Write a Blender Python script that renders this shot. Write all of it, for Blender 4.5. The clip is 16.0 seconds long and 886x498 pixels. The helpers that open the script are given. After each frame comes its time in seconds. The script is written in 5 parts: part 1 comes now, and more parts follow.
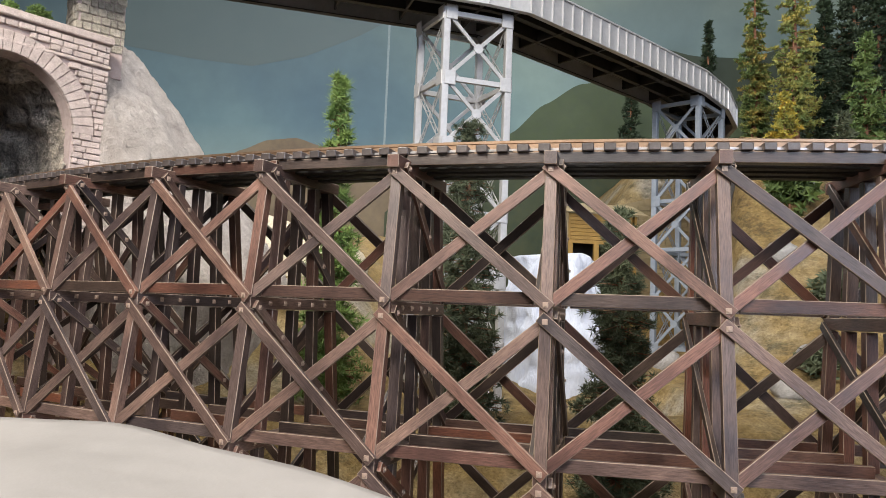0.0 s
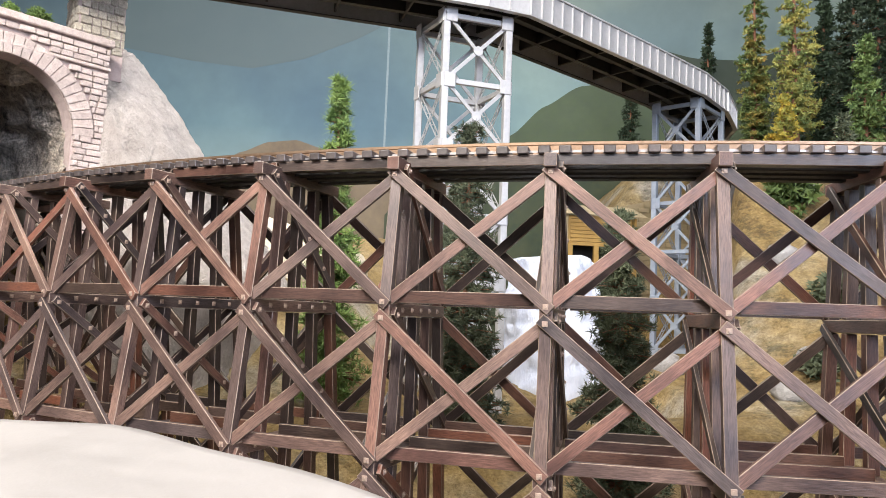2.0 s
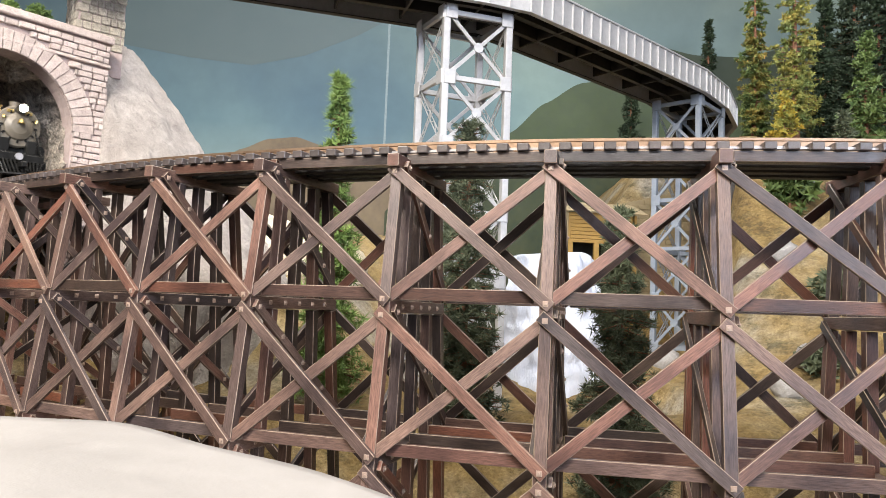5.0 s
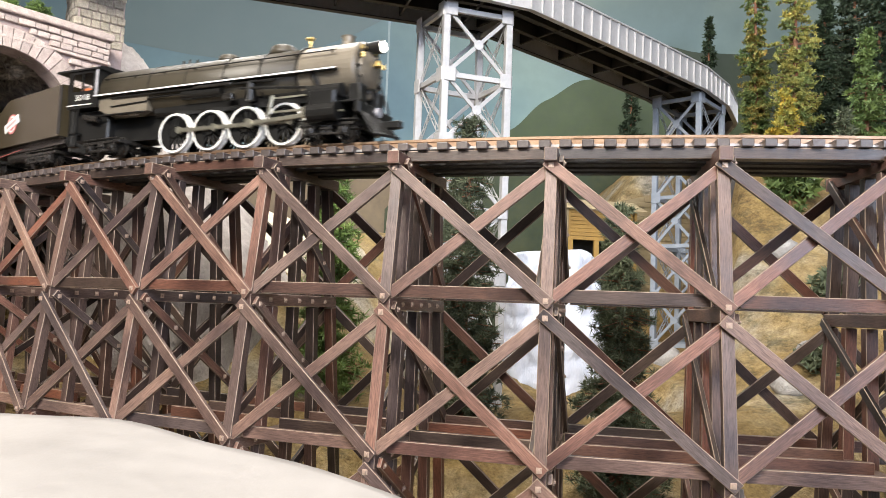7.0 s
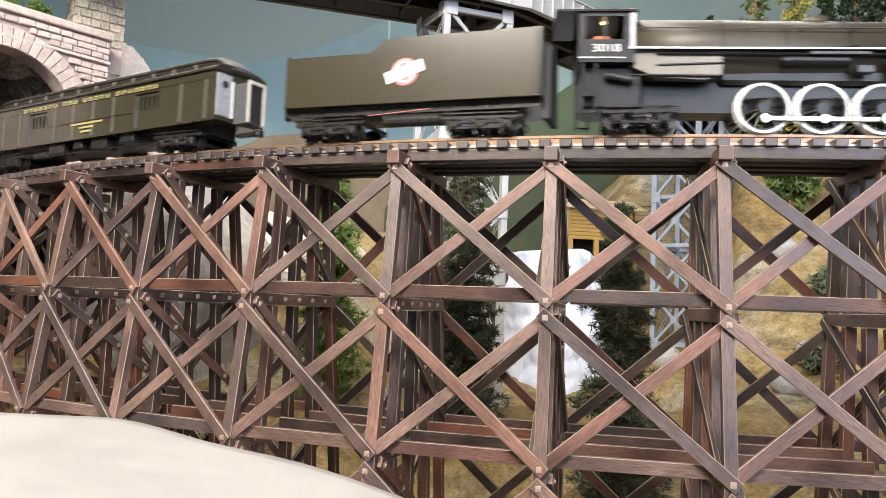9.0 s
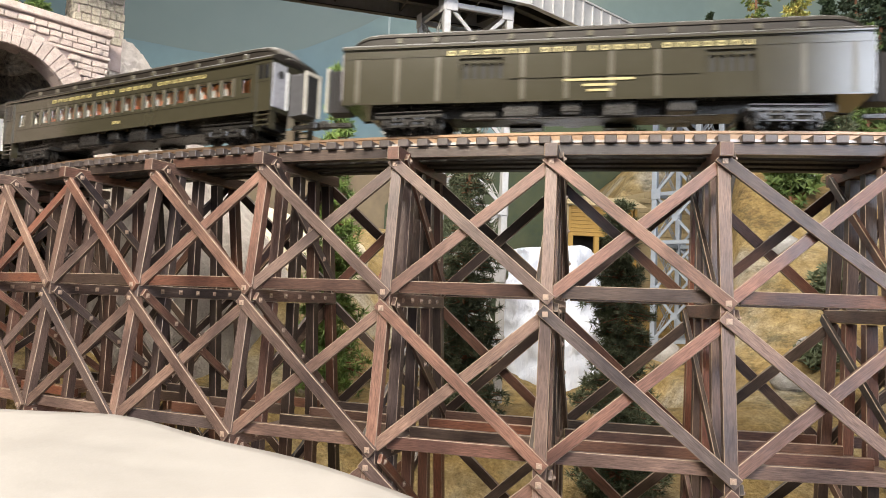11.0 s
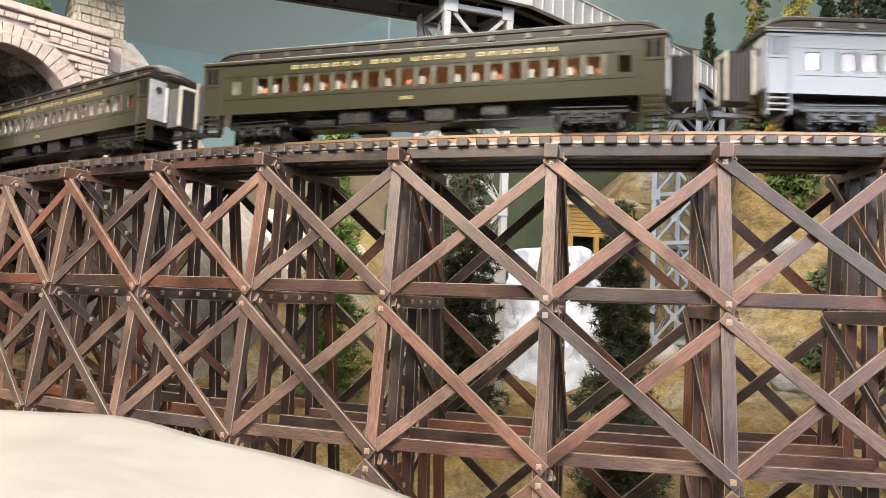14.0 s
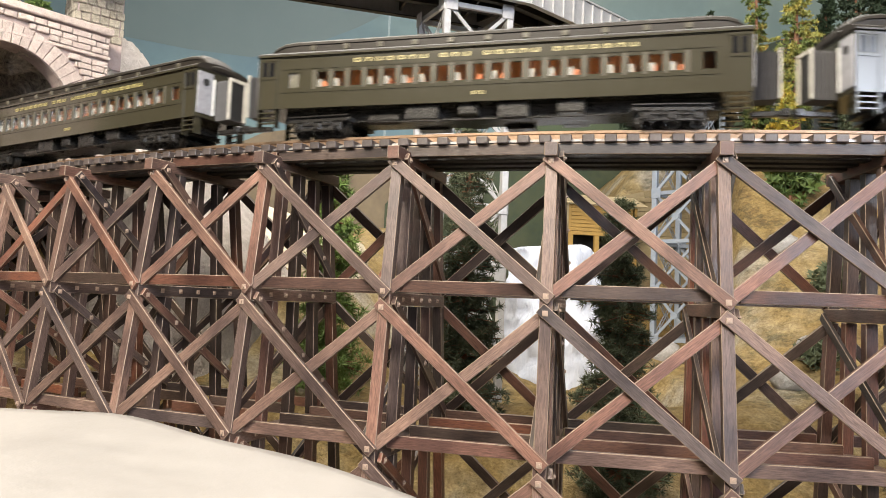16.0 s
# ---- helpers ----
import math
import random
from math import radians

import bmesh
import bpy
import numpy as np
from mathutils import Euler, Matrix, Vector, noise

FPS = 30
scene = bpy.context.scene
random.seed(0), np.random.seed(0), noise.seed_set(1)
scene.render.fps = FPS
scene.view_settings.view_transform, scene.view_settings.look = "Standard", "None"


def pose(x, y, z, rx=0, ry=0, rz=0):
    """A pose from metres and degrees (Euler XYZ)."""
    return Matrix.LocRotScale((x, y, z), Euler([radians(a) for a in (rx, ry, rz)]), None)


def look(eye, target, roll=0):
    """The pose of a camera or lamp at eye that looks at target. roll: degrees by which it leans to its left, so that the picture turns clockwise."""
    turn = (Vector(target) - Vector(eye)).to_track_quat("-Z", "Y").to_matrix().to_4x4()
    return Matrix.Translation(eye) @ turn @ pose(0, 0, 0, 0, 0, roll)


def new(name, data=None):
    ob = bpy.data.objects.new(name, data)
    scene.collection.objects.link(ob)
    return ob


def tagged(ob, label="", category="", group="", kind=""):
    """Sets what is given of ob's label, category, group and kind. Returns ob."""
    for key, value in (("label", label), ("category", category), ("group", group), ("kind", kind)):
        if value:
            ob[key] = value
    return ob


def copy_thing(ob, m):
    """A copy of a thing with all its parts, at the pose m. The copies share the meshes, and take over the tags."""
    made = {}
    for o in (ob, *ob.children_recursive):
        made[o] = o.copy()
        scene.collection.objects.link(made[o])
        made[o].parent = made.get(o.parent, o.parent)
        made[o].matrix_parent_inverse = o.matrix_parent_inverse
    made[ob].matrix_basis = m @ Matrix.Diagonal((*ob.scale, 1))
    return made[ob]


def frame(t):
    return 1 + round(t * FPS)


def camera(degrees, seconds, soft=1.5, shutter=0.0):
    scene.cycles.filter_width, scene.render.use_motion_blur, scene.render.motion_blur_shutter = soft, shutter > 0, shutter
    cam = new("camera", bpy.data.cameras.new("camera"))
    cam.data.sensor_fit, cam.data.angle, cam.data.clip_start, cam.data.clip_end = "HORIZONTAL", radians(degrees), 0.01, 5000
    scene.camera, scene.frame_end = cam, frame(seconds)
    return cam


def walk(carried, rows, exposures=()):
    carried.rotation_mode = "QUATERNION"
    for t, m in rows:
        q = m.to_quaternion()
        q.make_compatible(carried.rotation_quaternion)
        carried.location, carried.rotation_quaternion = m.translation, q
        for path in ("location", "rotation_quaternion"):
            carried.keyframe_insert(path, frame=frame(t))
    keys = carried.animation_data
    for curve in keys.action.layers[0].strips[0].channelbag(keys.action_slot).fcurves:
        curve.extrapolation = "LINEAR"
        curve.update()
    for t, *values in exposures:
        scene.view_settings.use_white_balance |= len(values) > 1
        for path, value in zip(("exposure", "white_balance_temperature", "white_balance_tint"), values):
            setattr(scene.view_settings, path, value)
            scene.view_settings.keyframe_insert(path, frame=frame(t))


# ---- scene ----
# A model railway: a train crosses a curved timber trestle before painted hills.
EYE = (0.0, 0.0, 0.0)
cam = camera(62.05, 16.0, soft=0.9, shutter=0.5)


def tilt(t, degrees):
    p = radians(degrees)
    return (t, look(EYE, (0.0, math.cos(p), math.sin(p)), 2.15))


walk(cam, [
    tilt(0.0, 4.967), tilt(0.5, 5.187), tilt(1.0, 5.319), tilt(1.5, 5.260), tilt(2.0, 5.130),
    tilt(2.5, 4.860), tilt(3.0, 4.860), tilt(3.5, 4.967), tilt(4.0, 5.011), tilt(4.5, 4.98),
    tilt(5.2, 4.86), tilt(6.0, 4.74), tilt(6.5, 4.704), tilt(7.0, 4.690), tilt(7.5, 4.640),
    tilt(8.0, 4.640), tilt(8.5, 4.680), tilt(9.0, 4.640), tilt(9.8, 4.54), tilt(10.6, 4.43),
    tilt(11.5, 4.352), tilt(12.0, 4.390), tilt(12.5, 4.352), tilt(13.0, 4.340), tilt(13.5, 4.370),
    tilt(14.0, 4.440), tilt(14.5, 4.440), tilt(15.0, 4.430), tilt(15.5, 4.308), tilt(16.0, 4.308),
], exposures=[(0.0, -0.20, 6500, 10), (0.9, -0.20, 6500, 10), (1.5, 0.42, 6350, 11), (2.0, 0.30, 6350, 12), (3.5, 0.25, 6450, 11), (9.0, 0.32, 6550, 10), (11.5, 0.28, 6950, 9), (16.0, 0.28, 6950, 9)])

# ---- world and lamps ----
world = bpy.data.worlds.new("room_air")
scene.world = world
world.use_nodes = True
world.node_tree.nodes["Background"].inputs[0].default_value = (0.95, 0.97, 1.0, 1)
world.node_tree.nodes["Background"].inputs[1].default_value = 0.003


def area_lamp(name, at, target, sx, sy, power, colour):
    d = bpy.data.lights.new(name, "AREA")
    d.shape, d.size, d.size_y, d.energy, d.color = "RECTANGLE", sx, sy, power, colour
    ob = new(name, d)
    ob.matrix_world = look(at, target)
    return ob


area_lamp("ceiling_lamp_aisle", (-0.35, -0.95, 1.22), (-0.2, 0.75, 0.0), 1.9, 0.25, 40, (1.0, 0.94, 0.89))
area_lamp("ceiling_lamp_layout", (-0.05, 1.50, 1.46), (-0.05, 1.75, 0.0), 2.4, 0.25, 33, (0.98, 0.97, 0.97))
area_lamp("ceiling_lamp_trestle", (-0.25, 0.66, 1.44), (-0.2, 0.68, 0.1), 1.3, 0.12, 17, (1.0, 0.94, 0.85))
area_lamp("window_daylight", (1.57, -2.49, 0.91), (1.57, 0.5, 0.91), 2.20, 0.98, 92, (0.72, 0.81, 1.0))
area_lamp("ceiling_lamp_left", (-0.75, -0.75, 1.30), (-0.6, 1.0, 0.2), 0.7, 0.5, 54, (1.0, 0.93, 0.81))

# ---- materials ----


def material(name, rough=0.6, metal=0.0):
    m = bpy.data.materials.new(name)
    m.use_nodes = True
    b = m.node_tree.nodes["Principled BSDF"]
    b.inputs["Roughness"].default_value, b.inputs["Metallic"].default_value = rough, metal
    return m, m.node_tree, b


def node(nt, kind, **values):
    n = nt.nodes.new(kind)
    for k, v in values.items():
        n.inputs[k.replace("_", " ")].default_value = v
    return n


def ramp(nt, fac, stops):
    r = nt.nodes.new("ShaderNodeValToRGB")
    while len(r.color_ramp.elements) < len(stops):
        r.color_ramp.elements.new(0.5)
    for e, (p, c) in zip(r.color_ramp.elements, stops):
        e.position, e.color = p, (*c, 1)
    nt.links.new(fac, r.inputs["Fac"])
    return r


def mixed(nt, kind, fac, a, b):
    n = nt.nodes.new("ShaderNodeMix")
    n.data_type, n.blend_type = "RGBA", kind
    if isinstance(fac, float):
        n.inputs["Factor"].default_value = fac
    else:
        nt.links.new(fac, n.inputs["Factor"])
    for sock, v in ((n.inputs["A"], a), (n.inputs["B"], b)):
        if isinstance(v, tuple):
            sock.default_value = (*v, 1)
        else:
            nt.links.new(v, sock)
    return n.outputs["Result"]


def coords(nt, scale=(1, 1, 1), space="Object"):
    tc = nt.nodes.new("ShaderNodeTexCoord")
    mp = nt.nodes.new("ShaderNodeMapping")
    mp.inputs["Scale"].default_value = scale
    nt.links.new(tc.outputs[space], mp.inputs["Vector"])
    return mp.outputs["Vector"]


def noise_of(nt, vec, scale, detail=4.0, rough=0.6):
    n = node(nt, "ShaderNodeTexNoise", Scale=scale, Detail=detail, Roughness=rough)
    nt.links.new(vec, n.inputs["Vector"])
    return n.outputs["Fac"]


def bumped(nt, bsdf, height, strength, distance):
    b = node(nt, "ShaderNodeBump", Strength=strength, Distance=distance)
    nt.links.new(height, b.inputs["Height"])
    nt.links.new(b.outputs["Normal"], bsdf.inputs["Normal"])


def mottled(name, dark, light, scale=40.0, rough=0.6, metal=0.0, bump=0.3, depth=0.001, fine=6.0, random_value=0.0, stretch=(1, 1, 1), space="Object", gloss=0.12):
    """Colour between dark and light by two scales of noise, with fine relief."""
    m, nt, b = material(name, rough, metal)
    vec = coords(nt, stretch, space)
    n1, n2 = noise_of(nt, vec, scale), noise_of(nt, vec, scale * fine, 5.0, 0.7)
    both = mixed(nt, "MIX", 0.45, n1, n2)
    c = ramp(nt, both, [(0.32, dark), (0.68, light)]).outputs["Color"]
    if random_value:
        info = nt.nodes.new("ShaderNodeObjectInfo")
        r = ramp(nt, info.outputs["Random"], [(0.0, (1 - random_value,) * 3), (1.0, (1 + random_value,) * 3)])
        c = mixed(nt, "MULTIPLY", 1.0, c, r.outputs["Color"])
    nt.links.new(c, b.inputs["Base Color"])
    rr = ramp(nt, n2, [(0.3, (max(rough - gloss, 0.03),) * 3), (0.7, (min(rough + gloss, 1.0),) * 3)])
    nt.links.new(rr.outputs["Color"], b.inputs["Roughness"])
    if bump:
        bumped(nt, b, both, bump, depth)
    return m


def stained_wood(name, tints):
    m, nt, b = material(name, 0.45)
    info = nt.nodes.new("ShaderNodeObjectInfo")
    shift = nt.nodes.new("ShaderNodeVectorMath")
    shift.operation = "MULTIPLY_ADD"
    shift.inputs[1].default_value = (9, 7, 5)
    nt.links.new(info.outputs["Random"], shift.inputs[0])
    tc = nt.nodes.new("ShaderNodeTexCoord")
    nt.links.new(tc.outputs["Object"], shift.inputs[2])
    mp = nt.nodes.new("ShaderNodeMapping")
    mp.inputs["Scale"].default_value = (1.6, 20, 20)
    nt.links.new(shift.outputs[0], mp.inputs["Vector"])
    grain = noise_of(nt, mp.outputs["Vector"], 70.0, 6.0, 0.7)
    patch = noise_of(nt, shift.outputs[0], 14.0, 3.0, 0.5)
    tint = ramp(nt, info.outputs["Random"], tints)
    worn = ramp(nt, patch, [(0.34, (0.46, 0.46, 0.50)), (0.66, (1.28, 1.22, 1.15))])
    c = mixed(nt, "MULTIPLY", 1.0, tint.outputs["Color"], worn.outputs["Color"])
    streak = ramp(nt, grain, [(0.36, (0.50, 0.46, 0.46)), (0.66, (1.38, 1.38, 1.38))])
    c = mixed(nt, "MULTIPLY", 1.0, c, streak.outputs["Color"])
    nt.links.new(c, b.inputs["Base Color"])
    rr = ramp(nt, patch, [(0.3, (0.30,) * 3), (0.7, (0.50,) * 3)])
    nt.links.new(rr.outputs["Color"], b.inputs["Roughness"])
    bumped(nt, b, grain, 0.35, 0.0006)
    return m


def plain(name, colour, rough=0.5, metal=0.0, glow=0.0):
    m, nt, b = material(name, rough, metal)
    b.inputs["Base Color"].default_value = (*colour, 1)
    if glow:
        b.inputs["Emission Color"].default_value = (*colour, 1)
        b.inputs["Emission Strength"].default_value = glow
    else:
        n = noise_of(nt, coords(nt), 160.0, 3.0)
        c = ramp(nt, n, [(0.3, tuple(0.8 * v for v in colour)), (0.7, tuple(min(1.15 * v, 1.0) for v in colour))])
        nt.links.new(c.outputs["Color"], b.inputs["Base Color"])
    return m


WOOD = stained_wood("lighter_timber", [(0.0, (0.156, 0.077, 0.057)), (0.2, (0.154, 0.098, 0.079)), (0.4, (0.080, 0.059, 0.055)), (0.55, (0.192, 0.125, 0.099)), (0.75, (0.085, 0.068, 0.067)), (0.9, (0.180, 0.118, 0.097)), (1.0, (0.172, 0.073, 0.050))])
# Darker tints, used mostly on inner and rear members.
DARK_WOOD = stained_wood("darker_timber", [(0.0, (0.032, 0.023, 0.019)), (0.3, (0.066, 0.045, 0.036)), (0.5, (0.046, 0.035, 0.031)), (0.7, (0.105, 0.047, 0.030)), (0.85, (0.038, 0.033, 0.033)), (1.0, (0.150, 0.058, 0.034))])
# Paler timber for the edges, a painted highlight from above.
EDGE_LIGHT = mottled("lit_timber_edge", (0.16, 0.112, 0.082), (0.36, 0.28, 0.215), 120, 0.5, 0, 0.2, 0.0004)
BOLT = plain("copper_bolt", (0.40, 0.30, 0.24), 0.5, 0.3)
TIE = mottled("tie_brown", (0.045, 0.036, 0.033), (0.11, 0.09, 0.085), 60, 0.42, 0, 0.3, 0.0005, random_value=0.25)
RAIL = mottled("rail_steel", (0.18, 0.115, 0.070), (0.29, 0.20, 0.135), 50, 0.42, 0.7, 0.1, 0.0002)
NICKEL = mottled("nickel_strip", (0.26, 0.25, 0.25), (0.42, 0.40, 0.40), 60, 0.4, 0.8, 0.1, 0.0002)
PLASTER = mottled("white_plaster", (0.40, 0.345, 0.315), (0.74, 0.68, 0.635), 46, 0.9, 0, 1.0, 0.022, 7.0)
CLOTH = mottled("plaster_shell", (0.200, 0.188, 0.178), (0.285, 0.268, 0.255), 5, 0.6, 0, 0.3, 0.004)
ICE = mottled("whitewashed_rock", (0.56, 0.62, 0.76), (0.78, 0.82, 0.92), 10, 0.6, 0, 0.8, 0.010, stretch=(3, 3, 0.7))
STONE = mottled("portal_stone", (0.44, 0.35, 0.325), (0.70, 0.60, 0.56), 120, 0.9, 0, 1.0, 0.006, random_value=0.10)
JOINT = mottled("portal_joint", (0.34, 0.26, 0.24), (0.50, 0.41, 0.385), 60, 0.9)
LINING = mottled("tunnel_lining", (0.022, 0.018, 0.015), (0.78, 0.68, 0.57), 34, 0.6, 0, 1.0, 0.02, 4.0)
CASTLE = mottled("tower_stone", (0.33, 0.29, 0.23), (0.66, 0.60, 0.50), 130, 0.9, 0, 1.0, 0.008, random_value=0.2)
STEEL = mottled("silver_paint", (0.34, 0.34, 0.35), (0.50, 0.50, 0.51), 25, 0.42, 0.25, 0.1, 0.0004)
# The second tower's silver paint, with bluish shade mixed into the colour.
STEEL_SHADE = mottled("silver_paint_shaded", (0.19, 0.225, 0.275), (0.29, 0.325, 0.375), 25, 0.45, 0.15, 0.1, 0.0004)
# Steel under the deck: its shade is put into a near-black colour.
SOFFIT = mottled("shaded_girder", (0.010, 0.009, 0.008), (0.026, 0.023, 0.021), 25, 0.6)
FOLIAGE = mottled("fir_needle", (0.040, 0.095, 0.024), (0.20, 0.28, 0.070), 30, 0.7, 0, 0.2, 0.001, random_value=0.35)
DARKFIR = mottled("dark_fir", (0.006, 0.015, 0.006), (0.024, 0.042, 0.015), 30, 0.75, 0, 0.2, 0.001, random_value=0.3)
OLDFIR = mottled("grey_fir", (0.032, 0.050, 0.028), (0.135, 0.155, 0.085), 40, 0.75, 0, 0.2, 0.001, random_value=0.2)


def leaf_mix(name, stops):
    m, nt, b = material(name, 0.75)
    vec = coords(nt)
    both = mixed(nt, "MIX", 0.3, noise_of(nt, vec, 17.0, 3.0), noise_of(nt, vec, 160.0, 3.0))
    nt.links.new(ramp(nt, both, stops).outputs["Color"], b.inputs["Base Color"])
    return m


YELLOW = leaf_mix("larch_autumn", [(0.36, (0.14, 0.17, 0.04)), (0.46, (0.28, 0.25, 0.04)), (0.54, (0.44, 0.32, 0.035)), (0.64, (0.48, 0.25, 0.03))])
PALELARCH = leaf_mix("larch_pale", [(0.34, (0.07, 0.11, 0.035)), (0.46, (0.16, 0.19, 0.05)), (0.55, (0.26, 0.25, 0.06)), (0.66, (0.38, 0.27, 0.05))])
MIXLEAF = leaf_mix("larch_turning", [(0.36, (0.045, 0.085, 0.025)), (0.48, (0.10, 0.14, 0.035)), (0.57, (0.20, 0.17, 0.035)), (0.66, (0.34, 0.17, 0.03))])
BARK = mottled("bark", (0.11, 0.05, 0.028), (0.24, 0.11, 0.06), 60, 0.9)
LOCO = mottled("engine_black", (0.006, 0.006, 0.006), (0.015, 0.0145, 0.0135), 30, 0.34, 0.0, 0.05, 0.0002, gloss=0.05)
BOILER = mottled("boiler_olive", (0.036, 0.030, 0.021), (0.048, 0.041, 0.028), 30, 0.42, 0.0, 0.015, 0.0001, gloss=0.03)
GRAPHITE = mottled("graphite_smokebox", (0.125, 0.108, 0.082), (0.18, 0.155, 0.12), 40, 0.36, 0.1, 0.06, 0.0003, gloss=0.05)
TENDER = mottled("tender_olive", (0.036, 0.029, 0.017), (0.042, 0.034, 0.020), 20, 0.24, 0.0, 0.008, 0.0002, gloss=0.02)
COACH = mottled("coach_olive", (0.036, 0.032, 0.020), (0.040, 0.036, 0.023), 20, 0.16, 0.0, 0.004, 0.0001, gloss=0.015)
ROOF = mottled("coach_roof", (0.016, 0.013, 0.010), (0.024, 0.020, 0.016), 30, 0.50, 0.0, 0.05, 0.0002, gloss=0.04)
TRUCK = mottled("truck_black", (0.007, 0.0065, 0.006), (0.034, 0.031, 0.028), 90, 0.30, 0.2, 0.2, 0.0005)
WHITE = plain("white_paint", (0.66, 0.66, 0.64), 0.4)
GOLD = plain("gold_lettering", (0.33, 0.28, 0.115), 0.45)
RODS = plain("polished_rods", (0.46, 0.44, 0.36), 0.30, 0.85)
BRASS = plain("brass", (0.75, 0.55, 0.20), 0.3, 0.9)
RED = plain("red_paint", (0.52, 0.15, 0.14), 0.5)
LAMP = plain("headlamp", (1.0, 0.95, 0.85), 0.3, 0, 6.0)
CABLIGHT = plain("brown_lining", (0.26, 0.11, 0.04), 0.6)
SEAT = plain("orange_seat", (0.42, 0.13, 0.05), 0.6)
GLOW = plain("coach_lamp", (1.0, 0.58, 0.25), 0.5, 0, 6.0)
PALE_INSET = plain("pale_inset", (0.19, 0.175, 0.15), 0.7)
GREYDOOR = plain("grey_door", (0.36, 0.36, 0.39), 0.4, 0.2)
BELLOWS = plain("dark_bellows", (0.035, 0.033, 0.034), 0.6)
PLATE = plain("cream_plate", (0.50, 0.47, 0.41), 0.5)
# Olive paled to paint the sheen on pilasters, ribs and vents; blinds share it.
PILASTER = mottled("pale_olive", (0.068, 0.062, 0.046), (0.088, 0.080, 0.060), 60, 0.22, 0, 0.01, 0.0001, gloss=0.03)
# Inner stringers blackened to carry the shadow below the ties.
STRINGER_SHADE = mottled("shaded_timber", (0.006, 0.005, 0.0045), (0.014, 0.011, 0.010), 40, 0.6)
GREYROCK = mottled("grey_rock", (0.20, 0.19, 0.185), (0.40, 0.385, 0.37), 28, 0.85, 0, 0.9, 0.01)
CREAM = mottled("cream_rock", (0.48, 0.41, 0.29), (0.72, 0.65, 0.50), 16, 0.9, 0, 0.9, 0.012)
RETAIN = mottled("tan_course_stone", (0.27, 0.21, 0.115), (0.37, 0.295, 0.175), 60, 0.9, 0, 0.4, 0.002, random_value=0.10)
DARKSTONE = mottled("dark_course_stone", (0.07, 0.068, 0.075), (0.13, 0.125, 0.13), 60, 0.9, 0, 0.5, 0.003, random_value=0.15)
RUBBER = plain("black_bellows", (0.02, 0.02, 0.02), 0.7)
HOUSE = mottled("ochre_boards", (0.30, 0.175, 0.045), (0.42, 0.255, 0.065), 30, 0.75)


def glass(name):
    m, nt, b = material(name, 0.04)
    b.inputs["Base Color"].default_value = (0.9, 0.92, 0.92, 1)
    b.inputs["Transmission Weight"].default_value = 1.0
    b.inputs["IOR"].default_value = 1.45
    return m


GLASS = glass("window_glass")
LOCO.node_tree.nodes["Principled BSDF"].inputs["Specular IOR Level"].default_value = 0.30
BOILER.node_tree.nodes["Principled BSDF"].inputs["Specular IOR Level"].default_value = 0.35
ROOF.node_tree.nodes["Principled BSDF"].inputs["Specular IOR Level"].default_value = 0.25
DARKGLASS = plain("dark_glass", (0.010, 0.010, 0.011), 0.12)
COACH.node_tree.nodes["Principled BSDF"].inputs["Specular IOR Level"].default_value = 0.75


def sky_paint():
    """The wall's painted sky: blue-grey with a paler sweep and cloudy patches."""
    m, nt, b = material("painted_sky", 0.75)
    vec = coords(nt)
    n = noise_of(nt, vec, 1.1, 4.0, 0.5)
    n2 = noise_of(nt, vec, 14.0, 4.0, 0.6)
    sep = nt.nodes.new("ShaderNodeSeparateXYZ")
    nt.links.new(vec, sep.inputs[0])
    mr = node(nt, "ShaderNodeMapRange")
    mr.inputs["From Min"].default_value, mr.inputs["From Max"].default_value = 0.3, 1.4
    nt.links.new(sep.outputs["Z"], mr.inputs["Value"])
    up = ramp(nt, mr.outputs["Result"], [(0.0, (0.150, 0.200, 0.205)), (0.35, (0.072, 0.124, 0.150)), (0.7, (0.068, 0.106, 0.122)), (1.0, (0.080, 0.110, 0.110))])
    cl = ramp(nt, n, [(0.40, (0.80, 0.86, 0.95)), (0.62, (1.35, 1.30, 1.22))])
    c = mixed(nt, "MULTIPLY", 1.0, up.outputs["Color"], cl.outputs["Color"])
    me = node(nt, "ShaderNodeMapRange")
    me.inputs["From Min"].default_value, me.inputs["From Max"].default_value = -0.5, 0.7
    nt.links.new(sep.outputs["X"], me.inputs["Value"])
    east = ramp(nt, me.outputs["Result"], [(0.0, (1.0, 1.02, 1.02)), (0.45, (1.25, 1.22, 1.10)), (0.8, (2.0, 1.75, 1.42))])
    c = mixed(nt, "MULTIPLY", 1.0, c, east.outputs["Color"])
    f = ramp(nt, n2, [(0.3, (0.94,) * 3), (0.7, (1.05,) * 3)])
    c = mixed(nt, "MULTIPLY", 1.0, c, f.outputs["Color"])
    nt.links.new(c, b.inputs["Base Color"])
    return m


